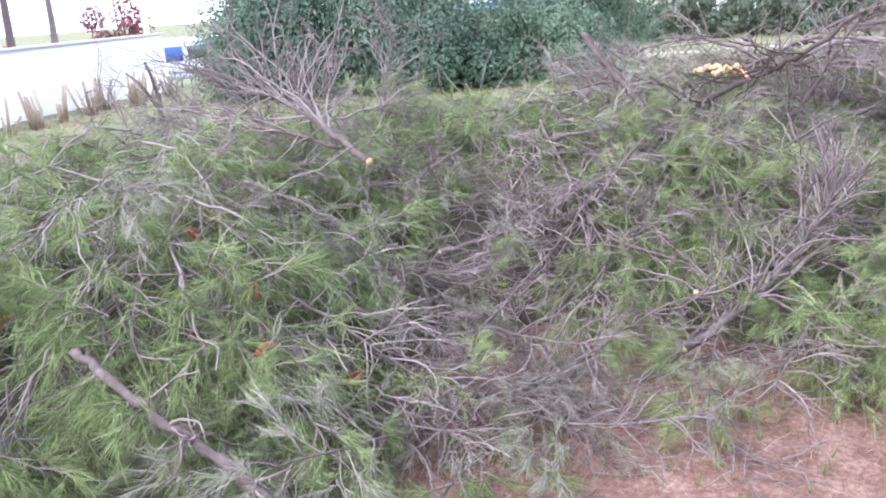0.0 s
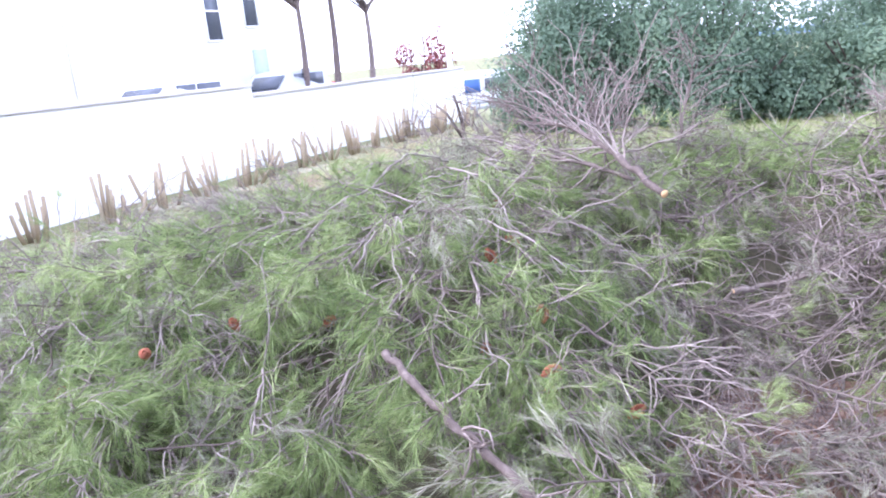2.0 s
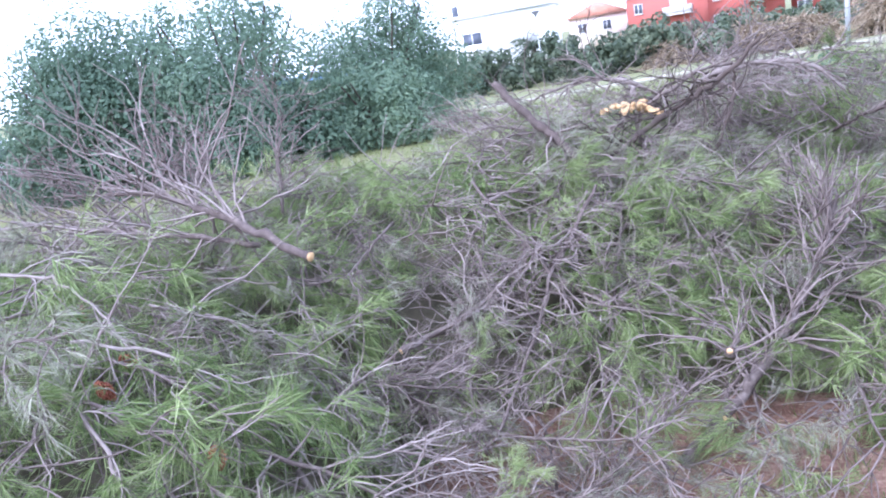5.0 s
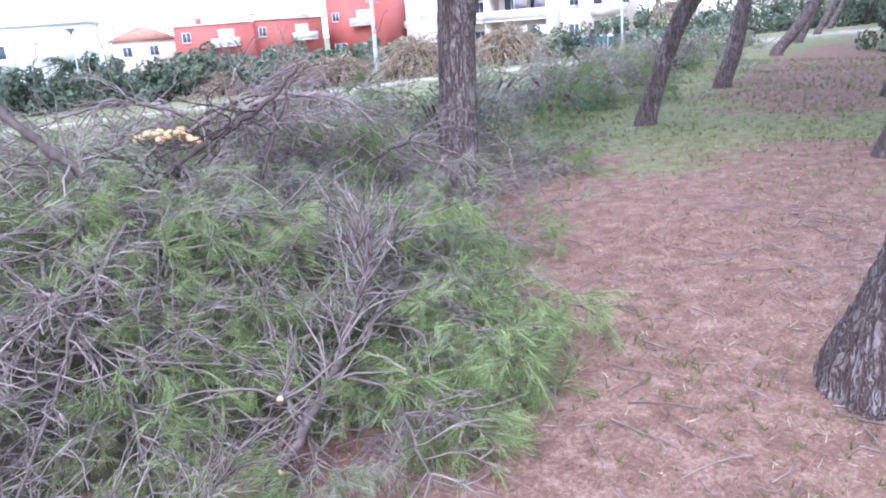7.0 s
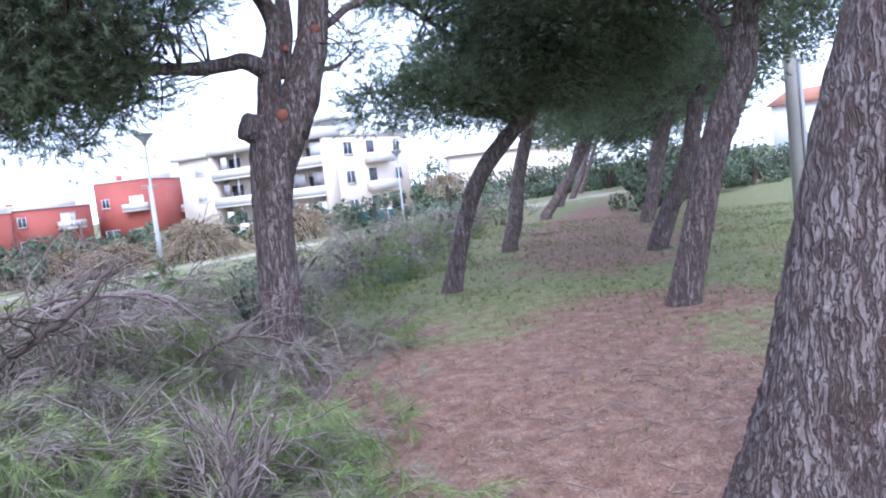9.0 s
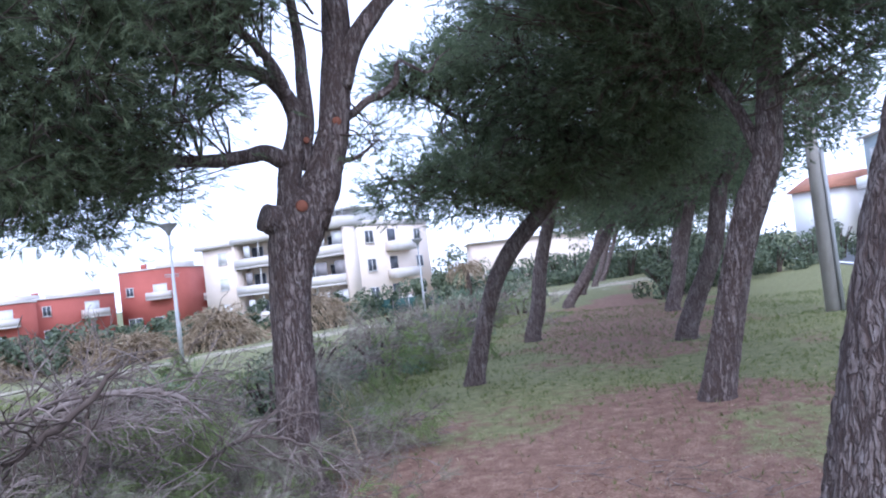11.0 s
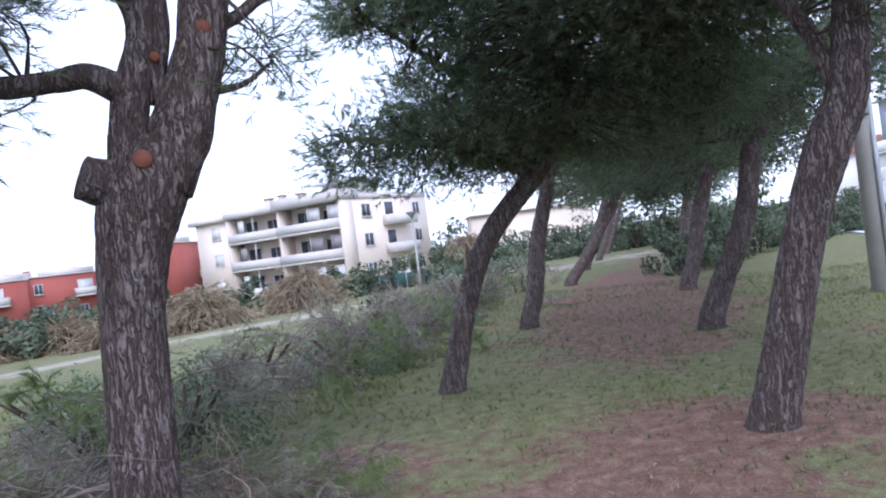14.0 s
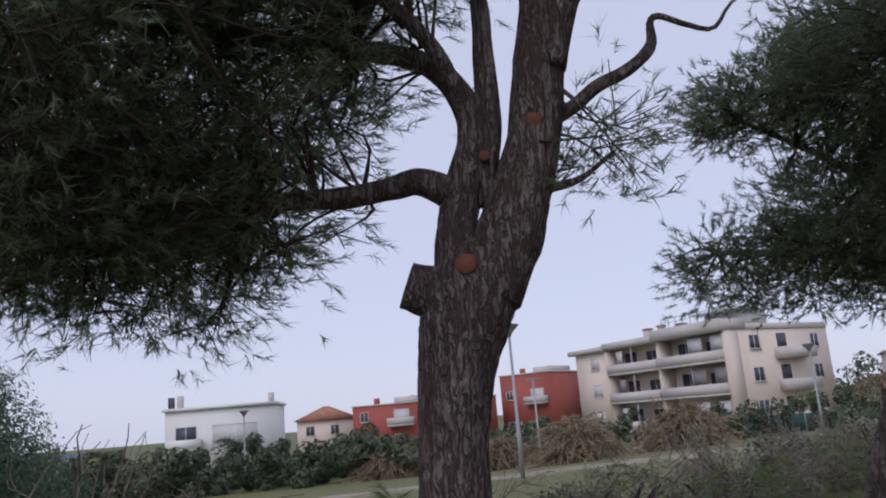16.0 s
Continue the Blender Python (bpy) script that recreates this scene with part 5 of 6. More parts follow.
def scatter():
    """Boughs laid over the heap, downhill, zone by zone: (x, y, spread x, spread y, green, faded, dry)."""
    rng = np.random.default_rng(9)
    zones = ((-1.35, 3.3, 0.75, 0.6, 26, 3, 3), (-2.6, 3.6, 1.0, 0.9, 20, 10, 9), (-3.4, 2.3, 0.9, 0.8, 16, 7, 6), (-0.8, 4.6, 1.0, 0.6, 16, 5, 10), (0.6, 5.3, 1.2, 0.7, 13, 7, 9),
             (0.1, 3.55, 0.7, 0.5, 1, 2, 17), (1.0, 4.15, 0.5, 0.5, 5, 2, 11), (1.9, 4.0, 0.6, 0.55, 15, 3, 5), (2.15, 3.4, 0.4, 0.28, 12, 2, 2), (2.7, 5.0, 0.9, 0.7, 13, 8, 7),
             (3.1, 6.1, 0.8, 0.6, 9, 9, 26), (2.6, 5.2, 0.8, 0.5, 4, 5, 14), (-2.1, 2.0, 0.5, 0.4, 11, 2, 2), (5.2, 7.0, 0.9, 0.6, 5, 8, 9), (-5.0, 4.2, 1.0, 1.4, 9, 9, 8), (-2.9, 6.0, 1.2, 0.8, 5, 8, 12), (-0.75, 2.7, 0.4, 0.25, 5, 1, 1),
             (6.9, 7.3, 0.7, 0.5, 3, 4, 5), (0.2, 2.85, 0.5, 0.2, 4, 8, 10),
             (-0.6, 6.6, 1.4, 0.6, 10, 8, 9), (1.6, 6.7, 1.2, 0.6, 9, 8, 8), (-3.4, 7.0, 1.4, 0.8, 5, 7, 9), (-5.4, 6.8, 1.1, 1.3, 4, 14, 14), (4.2, 7.3, 1.0, 0.5, 5, 6, 7))
    used = set()
    for x, y, sx, sy, g, fd, dr in zones:
        for pool, k in ((GREENS, g), (FADED, fd), (DRYS, dr)):
            for i in range(k):
                px, py = x + rng.normal(0, sx * 0.75), y + rng.normal(0, sy * 0.75)
                if py < 2.2 and px > -1.6:
                    py = 2.5 + 0.3 * rng.random()
                px = min(px, heap_edge(py))
                e = 0.15
                gx, gy = float(pile(px + e, py) - pile(px - e, py)), float(pile(px, py + e) - pile(px, py - e))
                head = math.atan2(-gy - 0.05, -gx) + rng.normal(0, 0.8)
                if px > 1.2 and py < 4.2 and math.sin(head) < -0.4 and py + 1.0 * math.sin(head) < 2.3:
                    head = rng.normal(2.9, 0.4)
                if py < 5.2 and px + 0.8 * math.cos(head) > heap_edge(py) + 0.35:
                    head = math.pi - head
                src = pool[int(rng.random() * len(pool))]
                sc = 0.55 + 0.45 * rng.random()
                m = surface_pose(rng, px, py, head, 0.02 + 0.05 * rng.random(), rng.normal(4, 8), sc)
                if py > 5.7 and src.name in used:
                    bake(src, m)
                elif src.name not in used:
                    used.add(src.name)
                    src.matrix_world = m
                else:
                    copy_thing(src, m)


scatter()


def tangle():
    """Loose twigs and needle sprays all over the heap, too many to count."""
    rng = np.random.default_rng(15)
    n = 5200
    x, y = rng.uniform(-6, 7, n), rng.uniform(1.6, 8.2, n)
    h = bumps(x, y, HEAPS)
    ok = h > 0.16 + 0.12 * rng.random(n)
    x, y, h = x[ok], y[ok], h[ok]
    z = pile(x, y)
    ch = []
    for a, b, c in zip(x, y, z):
        d = rng.normal(0, 1, 3) * (1, 1, 0.35)
        P = curve_line(rng, (a, b, c + 0.02 + 0.05 * rng.random()), d, 0.25 + 0.5 * rng.random(), 6, 0.6, 0.25)
        P[:, 2] = np.maximum(P[:, 2], pile(P[:, 0], P[:, 1]) + 0.005)
        ch.append(tube_arrays(P, np.linspace(0.0045, 0.0018, 6) * (0.6 + rng.random()), 3, False))
    tagged(new("loose_twigs", mesh_of("loose_twigs", *joined(ch), TWIG)), "loose dry twigs strewn over the heap", "twigs", kind="stuff")
    k = 9000
    x, y = rng.uniform(-6, 7, k), rng.uniform(1.6, 8.2, k)
    hollow = np.exp(-((x - 0.25) / 0.8) ** 2 - ((y - 3.4) / 0.7) ** 2)
    ok = (bumps(x, y, HEAPS) > 0.2) & (rng.random(k) > hollow * 1.2)
    x, y = x[ok], y[ok]
    e = 0.1
    D = np.stack([pile(x - e, y) - pile(x + e, y), pile(x, y - e) - pile(x, y + e), np.full(len(x), -0.02)], 1) + rng.normal(0, 0.12, (len(x), 3)) * (1, 1, 0.5)
    C = np.stack([x, y, pile(x, y) + 0.02 + 0.05 * rng.random(len(x))], 1)
    tagged(new("loose_needles", mesh_of("loose_needles", *joined([sprays(rng, C, D, 16, 0.15, 0.0036, 0.4, 0.25, 0.1)]), NEEDLE)), "green pine needles hanging over the heap", "needles", kind="stuff")


tangle()


def limb_thing(name, pts, rad, label, cut=(), twigs=0, twig_len=0.5, seed=0, mat=None, fan=0.8, at=0.3, droop=0.1, upward=0.3, needles=0):
    """One large cut branch: its line of points, sawn ends (0 or -1), and fine twigs on its outer part."""
    rng = np.random.default_rng(seed + 900)
    P = smooth_line(pts, 22)
    P[1:-1] += rng.normal(0, 0.006, (20, 3))
    R = 0.58 * np.interp(np.linspace(0, 1, 22), np.linspace(0, 1, len(rad)), rad)
    o = P[0].copy()
    e = thing(name, pose(*o), label, "branch", "large cut branches")
    V, F, T = tube_arrays(P - o, R * (1 + 0.13 * rng.normal(size=22)), 12)
    part("stem", mesh_of("stem", V, [F, T], mat or LIMB, True), e)
    for c in cut:
        d = (P[0] - P[1]) if c == 0 else (P[-1] - P[-2])
        d /= np.linalg.norm(d)
        q = (P[c] - o)
        part("sawn_end", mesh_of("sawn_end", *joined([tube_arrays([q - d * 0.01, q + d * 0.004], R[c] * 0.94, 14)]), CUTWOOD), e, "pale freshly sawn end")
    ch, C, D = [], [], []
    for i in range(twigs):
        k = int((at + (1 - at) * rng.random()) * 20)
        d = (P[k + 1] - P[k]) / np.linalg.norm(P[k + 1] - P[k]) + rng.normal(0, fan, 3) + (0, 0, upward)
        t = curve_line(rng, P[k] - o, d, twig_len * (0.4 + 0.8 * rng.random()), 8, 0.55, droop)
        ch = [tube_arrays(t, np.linspace(min(0.007, R[k] * 0.5), 0.002, 8), 4, False)]
        for q in range(3):
            m = 3 + int(rng.random() * 4)
            t2 = curve_line(rng, t[m], t[m] - t[m - 1] + rng.normal(0, 0.03, 3), twig_len * 0.4 * (0.4 + rng.random()), 5, 0.6, droop)
            ch.append(tube_arrays(t2, np.linspace(0.0035, 0.0015, 5), 3, False))
            C += [t2[-1], t2[-2]]
            D += [t2[-1] - t2[-2], t2[-2] - t2[-3]]
        part("twig", mesh_of("twig", *joined(ch), mat or TWIG), e)
    if needles:
        part("needle_mass", mesh_of("needle_mass", *joined([sprays(rng, C, D, needles, 0.15, 0.0035, 0.4, 0.4, 0.08)]), NEEDLE), e)["kind"] = "stuff"
    return e


limb_thing("cut_branch", [(-1.13, 2.3, 0.63), (-0.95, 2.18, 0.56), (-0.75, 2.07, 0.48), (-0.52, 1.95, 0.38), (-0.3, 1.84, 0.26)], [0.026, 0.027, 0.028, 0.03], "sawn pine branch with a pale cut end lying over green boughs", (0,), 10, 0.25, 1, None, 0.6, 0.2)
limb_thing("cut_branch", [(0.07, 3.89, 0.41), (0.3, 3.98, 0.44), (0.62, 4.1, 0.48), (1.0, 4.3, 0.46)], [0.026, 0.024, 0.021, 0.016], "short straight sawn log sticking out of the brush", (0,), 8, 0.5, 2, None, 0.6, 0.3)
limb_thing("cut_branch", [(-0.24, 3.71, 0.97), (-0.42, 3.9, 1.06), (-0.62, 4.2, 1.14), (-0.95, 4.7, 1.22), (-1.5, 5.2, 1.25)], [0.036, 0.033, 0.03, 0.024, 0.012], "thick sawn limb with a spreading fan of bare twigs", (0,), 46, 0.75, 3, None, 0.75, 0.35, 0.1, 0.35)
limb_thing("cut_branch", [(-0.45, 4.1, 0.98), (-0.8, 4.2, 1.08), (-1.2, 4.4, 1.15), (-1.7, 4.9, 1.2)], [0.024, 0.022, 0.018, 0.01], "grey bare limb lying along the heap", (), 22, 0.6, 4, None, 0.8, 0.2)
limb_thing("cut_branch", [(0.98, 3.05, 0.03), (1.26, 3.14, 0.16), (1.5, 3.24, 0.3), (1.72, 3.34, 0.45), (1.9, 3.42, 0.66), (2.0, 3.46, 0.82)], [0.042, 0.042, 0.036, 0.024, 0.014], "forked bare branch with dense purple brown twigs", (), 72, 0.42, 5, None, 0.8, 0.3, -0.05, 0.4)
for a, b, c, s in (((1.24, 3.11, 0.41), (1.3, 3.2, 0.36), (1.45, 3.35, 0.42), 6), ((1.19, 3.1, 0.14), (1.26, 3.2, 0.16), (1.45, 3.36, 0.2), 7)):
    limb_thing("cut_branch", [a, b, c], [0.022, 0.021, 0.016], "short sawn side branch with an orange cut end", (0,), 6, 0.4, s)
limb_thing("cut_branch", [(1.02, 5.15, 1.45), (1.1, 5.04, 1.32), (1.2, 4.95, 1.19), (1.3, 4.85, 1.06), (1.5, 4.65, 0.75)], [0.03, 0.04, 0.042, 0.04, 0.036], "broken peeled limb rising from the brush", (), 7, 0.5, 8, None, 0.8, 0.5)
limb_thing("cut_branch", [(0.69, 4.65, 0.98), (0.78, 4.35, 0.78), (0.88, 4.02, 0.56), (1.1, 3.85, 0.42), (1.3, 3.7, 0.3)], [0.012, 0.017, 0.016, 0.012], "long grey bare branch crossing the heap", (), 24, 0.5, 9)
limb_thing("cut_branch", [(1.25, 4.29, 0.9), (1.05, 4.15, 0.72), (0.85, 4.0, 0.58), (0.58, 3.55, 0.42), (0.31, 3.15, 0.3)], [0.014, 0.016, 0.015, 0.012, 0.008], "grey bare branch leaning across another", (), 20, 0.45, 10)
limb_thing("cut_branch", [(2.68, 4.95, 1.47), (2.45, 4.95, 1.3), (2.2, 4.98, 1.16), (1.92, 4.95, 1.06), (1.5, 4.8, 0.9)], [0.018, 0.024, 0.03, 0.03, 0.026], "dark bent limb reaching out of the heap", (), 22, 0.6, 11, DARKWOOD, 0.7, 0.3)
limb_thing("cut_branch", [(2.62, 5.2, 1.32), (2.6, 5.15, 1.2), (2.5, 5.05, 1.05), (2.3, 4.9, 0.85)], [0.016, 0.02, 0.022, 0.02], "short dark broken limb standing in the heap", (), 6, 0.4, 12, DARKWOOD)
for i, (x, y, h0, h1) in enumerate(((3.9, 6.6, 2.4, 0.9), (3.0, 6.2, 0.4, 0.95), (2.4, 5.7, 2.9, 0.9), (3.2, 6.1, 3.6, 0.75), (5.6, 6.9, 2.9, 0.6), (5.0, 6.6, 0.3, 0.8), (3.3, 5.3, 1.9, 0.7), (3.9, 6.4, 3.3, 0.7), (2.9, 5.8, 0.9, 0.7), (4.2, 6.9, 2.7, 0.7), (3.2, 6.5, 5.6, 0.7), (3.6, 5.6, 4.9, 0.7), (2.2, 5.6, 5.9, 0.7))):
    c, s = math.cos(h0), math.sin(h0)
    zz = float(pile(x, y))
    limb_thing("cut_branch", [(x, y, zz + 0.12), (x + 0.4 * c, y + 0.4 * s, zz + 0.3), (x + 0.8 * c, y + 0.75 * s, zz + 0.28), (x + 1.3 * c, y + 1.2 * s, zz + 0.1)], [0.024, 0.02, 0.015, 0.008], "bare grey branch lying on the heap by the forked pine", (), 26, 0.6, 13 + i, None, 0.8, 0.1, 0.25, 0.0)
limb_thing("cut_branch", [(5.75, 5.9, 0.03), (5.71, 5.95, 0.21), (5.75, 6.03, 0.42), (5.63, 6.1, 0.58)], [0.016, 0.014, 0.011, 0.006], "pale forked bare branch standing at the edge of the brush", (), 9, 0.45, 20, STRAW, 0.9, 0.3)
limb_thing("cut_branch", [(-2.6, 2.5, 0.62), (-2.9, 2.75, 0.72), (-3.3, 3.1, 0.82), (-3.6, 3.4, 0.95)], [0.022, 0.026, 0.025, 0.02], "grey broken limb lying on green boughs", (), 12, 0.6, 21)
limb_thing("cut_branch", [(-1.27, 4.02, 0.95), (-1.18, 3.85, 0.92), (-1.05, 3.55, 0.86), (-0.98, 3.2, 0.72), (-0.9, 2.9, 0.5)], [0.014, 0.013, 0.011, 0.007, 0.004], "drooping bare twig end with cones", (), 16, 0.5, 22, None, 0.6, 0.2, 0.6, 0.0, 8)
limb_thing("cut_branch", [(-1.05, 3.01, 0.86), (-0.9, 2.9, 0.8), (-0.72, 2.78, 0.68), (-0.58, 2.66, 0.5), (-0.5, 2.6, 0.34)], [0.01, 0.011, 0.009, 0.006, 0.004], "drooping grey pine branch end with side twigs", (), 26, 0.55, 23, None, 0.7, 0.05, 0.8, -0.1, 8)
limb_thing("cut_branch", [(-1.1, 3.02, 0.86), (-1.2, 2.85, 0.7), (-1.32, 2.7, 0.5), (-1.4, 2.6, 0.3)], [0.01, 0.009, 0.007, 0.004], "drooping grey pine twig over the boughs", (), 20, 0.45, 24, None, 0.7, 0.05, 0.8, -0.1, 8)
droop_rng = np.random.default_rng(91)
for i, (x, y) in enumerate(((-2.9, 2.2), (-2.5, 2.6), (-2.2, 2.1), (-1.9, 2.7), (-1.7, 2.2), (-1.5, 3.1), (-1.9, 3.4), (-2.4, 3.3), (-2.8, 3.0), (-1.3, 2.6), (-0.8, 3.2), (-1.2, 3.6), (-1.7, 3.9), (-0.6, 3.7), (-0.3, 3.9), (-2.6, 3.8), (-3.2, 2.7), (-3.3, 3.5), (-0.9, 2.75), (-2.1, 1.8))):
    e = 0.15
    hd = math.atan2(float(pile(x, y - e) - pile(x, y + e)) - 0.12, float(pile(x - e, y) - pile(x + e, y))) + droop_rng.normal(0, 0.45)
    c, s = math.cos(hd), math.sin(hd)
    line = [(x + d * c, y + d * s, float(pile(x + d * c, y + d * s)) + up) for d, up in ((-0.3, 0.12), (0.0, 0.2), (0.2, 0.19), (0.38, 0.13), (0.52, 0.05))]
    limb_thing("pine_bough", line, [0.01, 0.0105, 0.009, 0.006, 0.003], "drooping pale barked pine bough end with green needles", (), 20, 0.42, 400 + i, PALETWIG, 0.75, 0.1, 0.9, -0.1, 13)
for i, (x, y, h0) in enumerate(((3.0, 6.3, 0.4), (3.5, 6.5, 5.9), (4.1, 6.6, 0.2), (4.4, 7.0, 2.6), (3.7, 6.9, 3.4), (2.7, 6.0, 5.4), (3.3, 5.9, 0.9), (4.6, 6.8, 5.5), (3.9, 6.2, 2.9), (2.4, 6.2, 1.2), (3.1, 6.8, 4.6), (4.8, 7.2, 3.9))):
    c, s, z = math.cos(h0), math.sin(h0), float(pile(x, y))
    limb_thing("cut_branch", [(x, y, z + 0.03), (x + 0.3 * c, y + 0.3 * s, z + 0.16), (x + 0.65 * c - 0.1 * s, y + 0.65 * s + 0.1 * c, z + 0.18), (x + 0.95 * c + 0.05 * s, y + 0.95 * s - 0.05 * c, z + 0.12), (x + 1.1 * c, y + 1.1 * s, max(0.05, z - 0.05))], [0.036, 0.034, 0.03, 0.022, 0.014], "thick bent pale branch lying on the heap", (), 9, 0.45, 440 + i, PALETWIG, 0.8, 0.35, 0.2, 0.1)
for i, (x, y, hd) in enumerate(((2.2, 3.45, -0.7), (2.5, 3.75, -0.5), (1.95, 3.2, -1.1), (2.75, 4.0, -0.5), (1.65, 3.05, -1.2), (2.2, 3.15, -0.9))):
    c, s = math.cos(hd), math.sin(hd)
    zz = float(pile(x, y)) + 0.12
    limb_thing("pine_bough", [(x - 0.5 * c, y - 0.5 * s, zz + 0.12), (x, y, zz + 0.1), (x + 0.25 * c, y + 0.2 * s, zz - 0.02), (x + 0.42 * c, y + 0.3 * s, max(0.06, zz - 0.22))], [0.014, 0.011, 0.008, 0.004], "cut pine bough with long green needles hanging to the ground", (), 24, 0.36, 40 + i, None, 0.6, 0.3, 0.8, 0.1, 14)


for i, (x, y, hx, hy, hz) in enumerate(((-0.7, 4.9, -0.25, 0.2, 0.6), (-1.1, 5.1, -0.5, 0.2, 0.5), (-0.35, 5.1, 0.1, 0.3, 0.65), (-0.9, 5.4, 0.2, 0.3, 0.7), (-1.5, 5.3, -0.4, 0.1, 0.45))):
    zz = float(pile(x, y)) + 0.1
    limb_thing("dry_branch", [(x, y, zz), (x + hx * 0.4, y + hy * 0.4, zz + hz * 0.45), (x + hx, y + hy, zz + hz)], [0.016, 0.012, 0.006], "dense bare dry shrub branch rising behind the heap", (), 34, 0.42, 60 + i, None, 0.6, 0.15, 0.25, 0.25)


bush("cut_laurel", 3.2, 4.75, 0.42, 0.32, 0.5, 260, 0.075, SHRUB, "cut laurel sprig with broad green leaves on the heap", "branch", "", 800, 12, True, 0.0, float(pile(3.2, 4.75)) - 0.12)
for i, (x, y, a) in enumerate(((1.95, 5.45, 0.3), (2.1, 5.5, 0.9), (1.85, 5.55, -0.4), (2.2, 5.4, 1.8))):
    zz = float(pile(x, y)) + 0.14
    limb_thing("split_wood", [(x, y, zz), (x + 0.1 * math.cos(a), y + 0.1 * math.sin(a), zz + 0.03), (x + 0.22 * math.cos(a), y + 0.22 * math.sin(a), zz + 0.02)], [0.03, 0.034, 0.02], "split yellow wood piece lying in the brush", (), 0, 0.3, 80 + i, CUTWOOD)


def pine_cone():
    e = thing("pine_cone", pose(0, 0, 0), "closed brown pine cone on a twig", "pine cone", "pine cones")
    ch = []
    for k in range(9):
        t = k / 8
        r = 0.021 * math.sin(math.pi * (0.12 + 0.83 * t)) + 0.004
        for q in range(8):
            a = 2 * math.pi * (q + 0.5 * (k % 2)) / 8
            c, s = math.cos(a), math.sin(a)
            z = t * 0.075
            V = np.array([(c * r * 0.6 - s * 0.007, s * r * 0.6 + c * 0.007, z), (c * r * 0.6 + s * 0.007, s * r * 0.6 - c * 0.007, z), (c * r * 1.25, s * r * 1.25, z + 0.006), (c * r * 0.7, s * r * 0.7, z + 0.014)])
            ch.append((V, np.zeros((0, 4), dtype=int), np.array([(0, 1, 2), (0, 2, 3), (1, 3, 2), (0, 3, 1)])))
    part("scale_body", mesh_of("scale_body", *joined(ch), CONE), e)
    return e


def cones():
    rng = np.random.default_rng(31)
    src = pine_cone()
    spots = [(-0.62, 2.76, 0.69), (-0.36, 2.59, 0.19), (-0.55, 2.62, 0.4), (-0.5, 2.57, 0.5), (-1.0, 3.15, 0.83), (-0.95, 3.3, 0.85), (-1.25, 3.9, 0.93), (-1.15, 3.75, 0.92), (-1.6, 2.7, 0.62), (-2.3, 2.2, 0.6), (-2.0, 2.45, 0.68),
             (-0.72, 2.72, 0.45), (-0.85, 2.66, 0.55), (-1.9, 3.1, 0.8), (-2.6, 2.0, 0.5), (-0.2, 2.7, 0.3)]
    for i, (x, y, z) in enumerate(spots):
        m = pose(x, y, max(z, float(pile(x, y)) + 0.02), 120 + 60 * rng.random(), 40 * rng.normal(), 360 * rng.random())
        ob = src if i == 0 else copy_thing(src, m)
        ob.matrix_basis = m
        if i in (0, 1, 9, 14):
            ch = ob.children[0]
            ch.data = ch.data.copy()
            ch.data.materials[0] = CONERED
            tagged(ob, "reddish brown pine cone on a twig")


cones()


def hedge_stumps():
    """Sawn hedge stems in clusters along the foot of the white wall."""
    rng = np.random.default_rng(51)
    for i in range(17):
        x, y = -8.1 + rng.normal(0, 0.2), 4.6 + i * 0.95 + rng.normal(0, 0.15)
        e = thing("hedge_stump", pose(x, y, gz(x, y) - 0.05), "cluster of sawn pale hedge stems by the wall", "stump", "sawn hedge stumps")
        for k in range(6 + int(rng.random() * 4)):
            h = 0.35 + 0.45 * rng.random()
            a, b = rng.normal(0, 0.17, 2)
            st = part("stem", mesh_of("stem", *joined([tube_arrays([(a * 0.5, b * 0.5, 0), (a * 0.8, b * 0.8, h * 0.5), (a + rng.normal(0, 0.05), b, h)], [0.035, 0.028, 0.024], 7)]), STRAW), e)


hedge_stumps()
sb = thing("dead_sapling", pose(-2.09, 5.6, 0.5), "dark forked dead sapling standing behind the heap", "sapling")
part("stem", mesh_of("stem", *joined([tube_arrays([(0, 0, -0.3), (0.02, 0, 0.45), (0.03, 0, 0.72)], [0.025, 0.02, 0.016], 8), tube_arrays([(0.02, 0, 0.6), (-0.1, 0, 0.8), (-0.2, 0.02, 0.88)], [0.015, 0.012, 0.008], 6),
                                     tube_arrays([(0.03, 0, 0.68), (0.0, 0, 0.85), (-0.03, 0, 0.95)], [0.014, 0.012, 0.009], 6), tube_arrays([(-0.3, 0, -0.1), (-0.28, 0, 0.35), (-0.4, 0, 0.45)], [0.02, 0.016, 0.01], 6)]), DARKWOOD), sb)


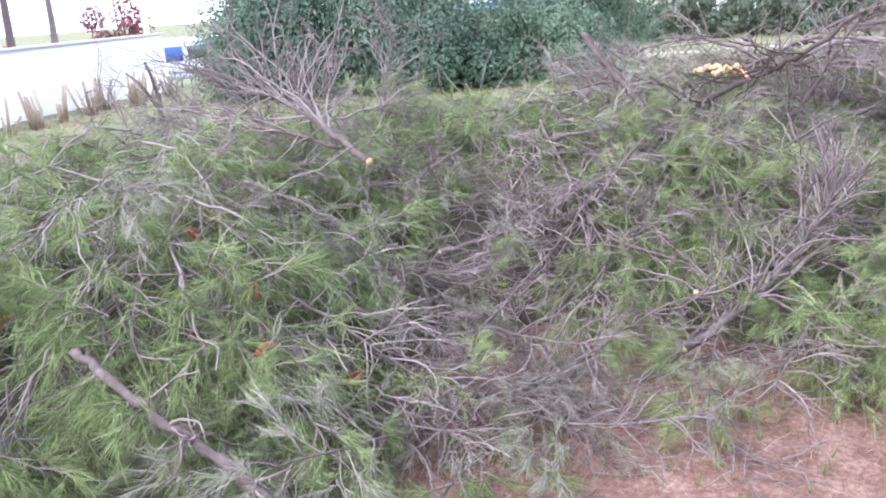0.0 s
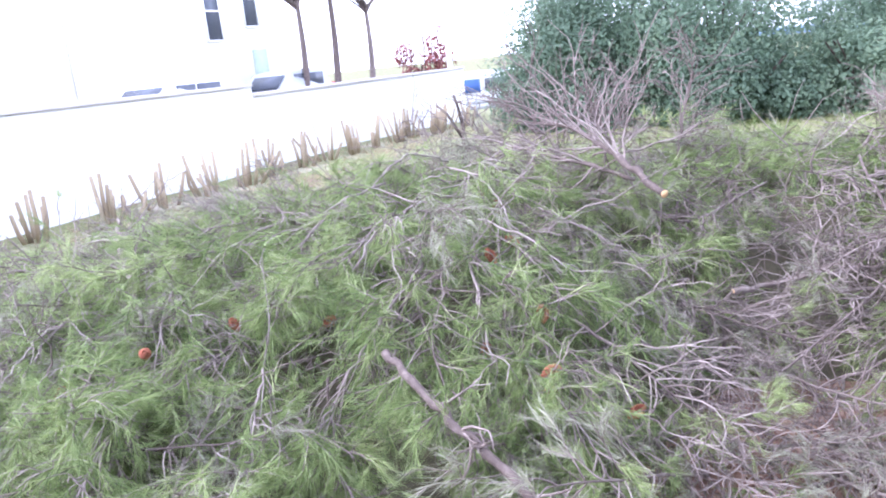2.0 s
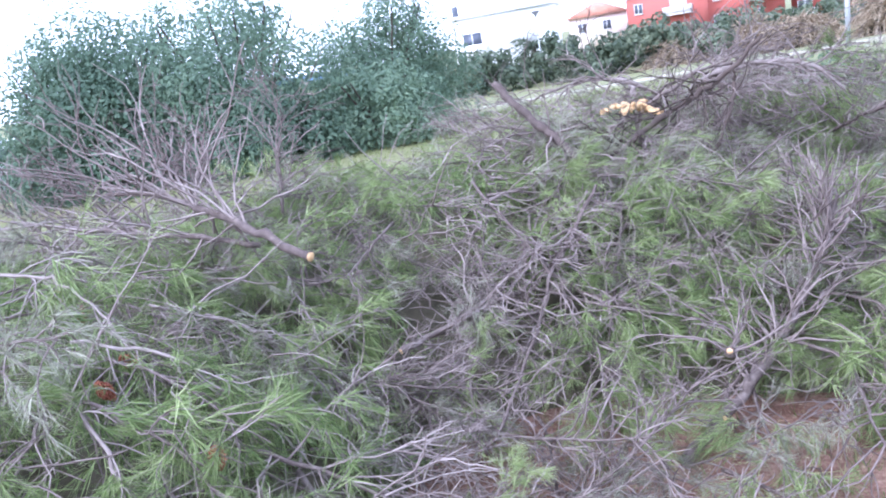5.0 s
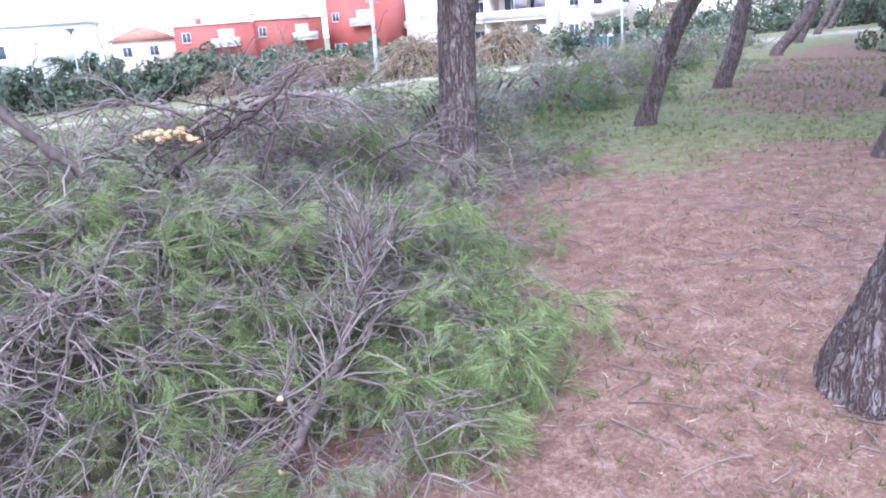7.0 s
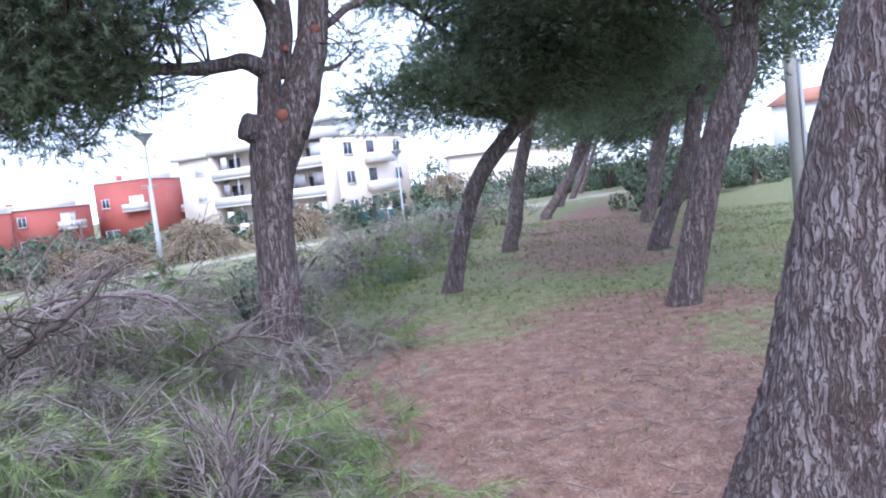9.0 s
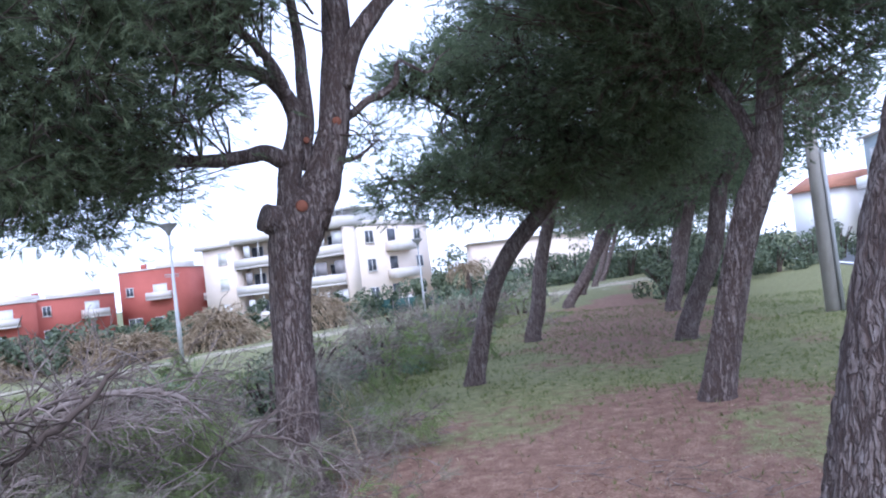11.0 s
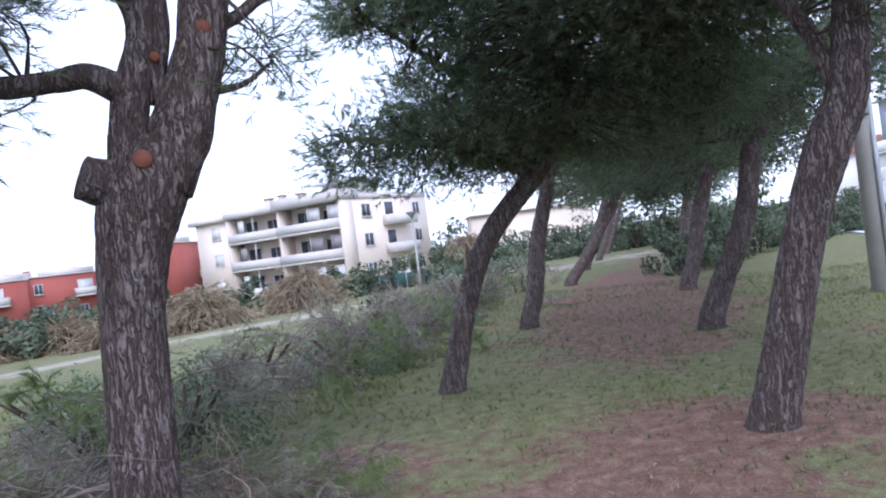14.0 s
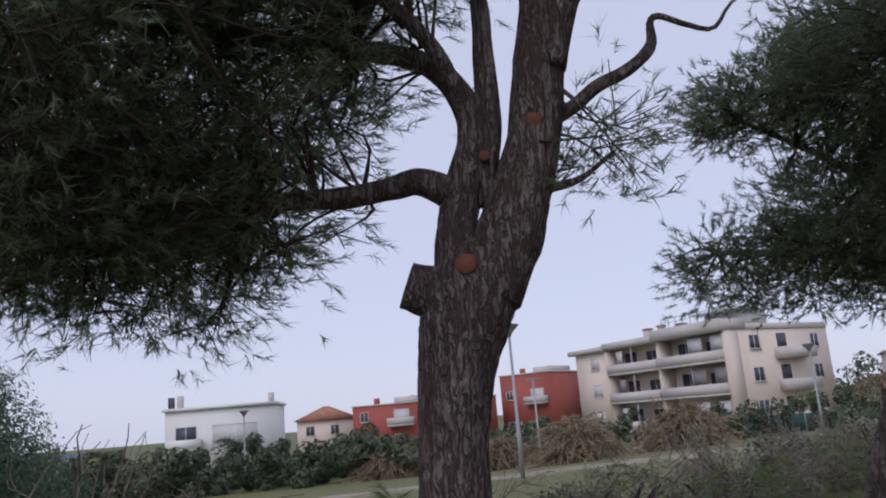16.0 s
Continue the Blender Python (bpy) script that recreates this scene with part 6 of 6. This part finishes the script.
# ---- brush along the field side of the row ----
def brush_band():
    rng = np.random.default_rng(61)
    c, s = math.cos(radians(16.5)), math.sin(radians(16.5))
    for i in range(44):
        a, o = 5.0 + 0.8 * i + rng.normal(0, 0.3), 4.2 + rng.normal(0, 0.75) + 0.04 * i
        x, y = 3.6 + a * c - o * s, 3.9 + a * s + o * c
        k = i % 3
        bush("scrub", x, y, 0.9 + 0.4 * rng.random(), 0.8, (0.5 if i < 16 else 0.75) + 0.4 * rng.random(), 1700 if i < 14 else 900, 0.06 if i < 14 else 0.09, (HEDGE, NEEDLE_DRY, SHRUB)[k], "low grey green scrub along the field edge", "scrub", "scrub along the field", 700 + i, 14)
    pool = DRYS + FADED + GREENS[:2]
    for i in range(110):
        a, o = 3.5 + 22 * rng.random() ** 1.3, 4.0 + rng.normal(0, 0.8)
        x, y = 3.6 + a * c - o * s, 3.9 + a * s + o * c
        m = pose(x, y, gz(x, y) + 0.1 + 0.55 * rng.random(), math.degrees(rng.normal(0, 0.7)), -25 * rng.random() + 8, 360 * rng.random()) @ Matrix.Diagonal((1.1, 1.1, 1.1, 1))
        bake(pool[int(rng.random() * len(pool))], m)
    for mat, chunks in BACK.values():
        nm = "brush_twigs" if mat == TWIG else "brush_needles"
        tagged(new(nm, mesh_of(nm, *joined(chunks), mat)), "tangled cut brush further back along the field", "brush", kind="stuff")


brush_band()


# ---- grass, straw and litter on the ground ----
def ground_cover():
    rng = np.random.default_rng(71)

    def blades(n, area, mask, mat, name, label, length, width, lay, per=7):
        x, y = rng.uniform(area[0], area[1], n), rng.uniform(area[2], area[3], n)
        keep = rng.random(n) < mask(x, y)
        x, y = x[keep], y[keep]
        C = np.stack([x, y, land(x, y)], 1)
        D = np.stack([rng.normal(0, lay, len(x)), rng.normal(0, lay, len(x)), np.full(len(x), 1.0 if lay < 1 else 0.08)], 1)
        tagged(new(name, mesh_of(name, *joined([sprays(rng, C, D, per, length, width, 0.5 if lay < 1 else 0.9, 0.0 if lay < 1 else 0.05, 0.02)]), mat)), label, "grass" if lay < 1 else "litter", kind="stuff")

    def patchy(x, y):
        return 0.5 + 0.5 * np.sin(x * 1.9 + 1.3 * np.sin(y * 1.7)) * np.cos(y * 1.5 + np.sin(x * 1.1))

    def strip_mask(x, y):
        al, off = rowcoord(x, y)
        g = np.clip(0.12 + 0.7 * sstep(1.8, 3.6, off) + 0.7 * sstep(-2.5, -4, off) + 0.6 * sstep(3.0, 6, al), 0, 1)
        return g * (0.2 + 0.8 * patchy(x, y) ** 1.5)

    blades(62000, (-1, 24, -4, 14), strip_mask, GRASS, "grass", "short green grass among the pines", 0.085, 0.006, 0.5)
    blades(9000, (-4, 12, 8, 22), lambda x, y: 0.5 + 0.5 * patchy(x, y), GRASS, "field_grass", "bright grass of the field behind the heap", 0.12, 0.012, 0.5)
    blades(1600, (-1.5, 3.5, 1.2, 3.2), lambda x, y: 0.35 * patchy(x, y) + 0.1, GRASS, "grass", "short grass at the foot of the heap", 0.07, 0.004, 0.5)
    blades(15000, (-0.5, 14, -3, 8), lambda x, y: (0.2 + 0.5 * (1 - patchy(x, y))) * sstep(6, 3.5, rowcoord(x, y)[0]), LITTER, "pine_litter", "fallen reddish pine needles and bark crumbs", 0.06, 0.005, 3.0, 4)
    blades(7000, (0.0, 11, -2, 6), lambda x, y: 0.2 + 0.5 * patchy(x + 3, y), STRAW, "dry_straw", "pale dry grass and wood chips on the ground", 0.05, 0.007, 3.0, 3)
    blades(16000, (0.3, 7.5, -1.5, 4.2), lambda x, y: 0.3 + 0.5 * (1 - patchy(x + 1, y)), LITTER, "pine_litter", "fine fallen needles round the thick pine", 0.07, 0.003, 3.0, 4)
    blades(6000, (-0.6, 7.5, -1.5, 4.0), lambda x, y: 0.25 + 0.5 * patchy(x, y + 2), STRAW, "wood_chips", "pale wood chips and straw round the thick pine", 0.035, 0.006, 3.0, 3)
    ch = []
    for i in range(420):
        x, y = rng.uniform(-0.4, 6.5), rng.uniform(0.6, 4.4)
        P = curve_line(rng, (x, y, gz(x, y) + 0.012), (rng.normal(), rng.normal(), 0.02), 0.08 + 0.3 * rng.random() ** 2, 5, 0.5)
        P[:, 2] = land(P[:, 0], P[:, 1]) + 0.008 + 0.02 * rng.random()
        ch.append(tube_arrays(P, np.linspace(0.004, 0.002, 5), 4, False))
    tagged(new("fallen_twigs", mesh_of("fallen_twigs", *joined(ch), TWIG)), "short twigs lying on the ground", "twigs", kind="stuff")
    blades(2500, (-8.8, -6.5, 2, 20), lambda x, y: 0.5 + 0 * x, STRAW, "dry_straw", "dry grass at the foot of the wall", 0.1, 0.012, 0.8, 5)


ground_cover()
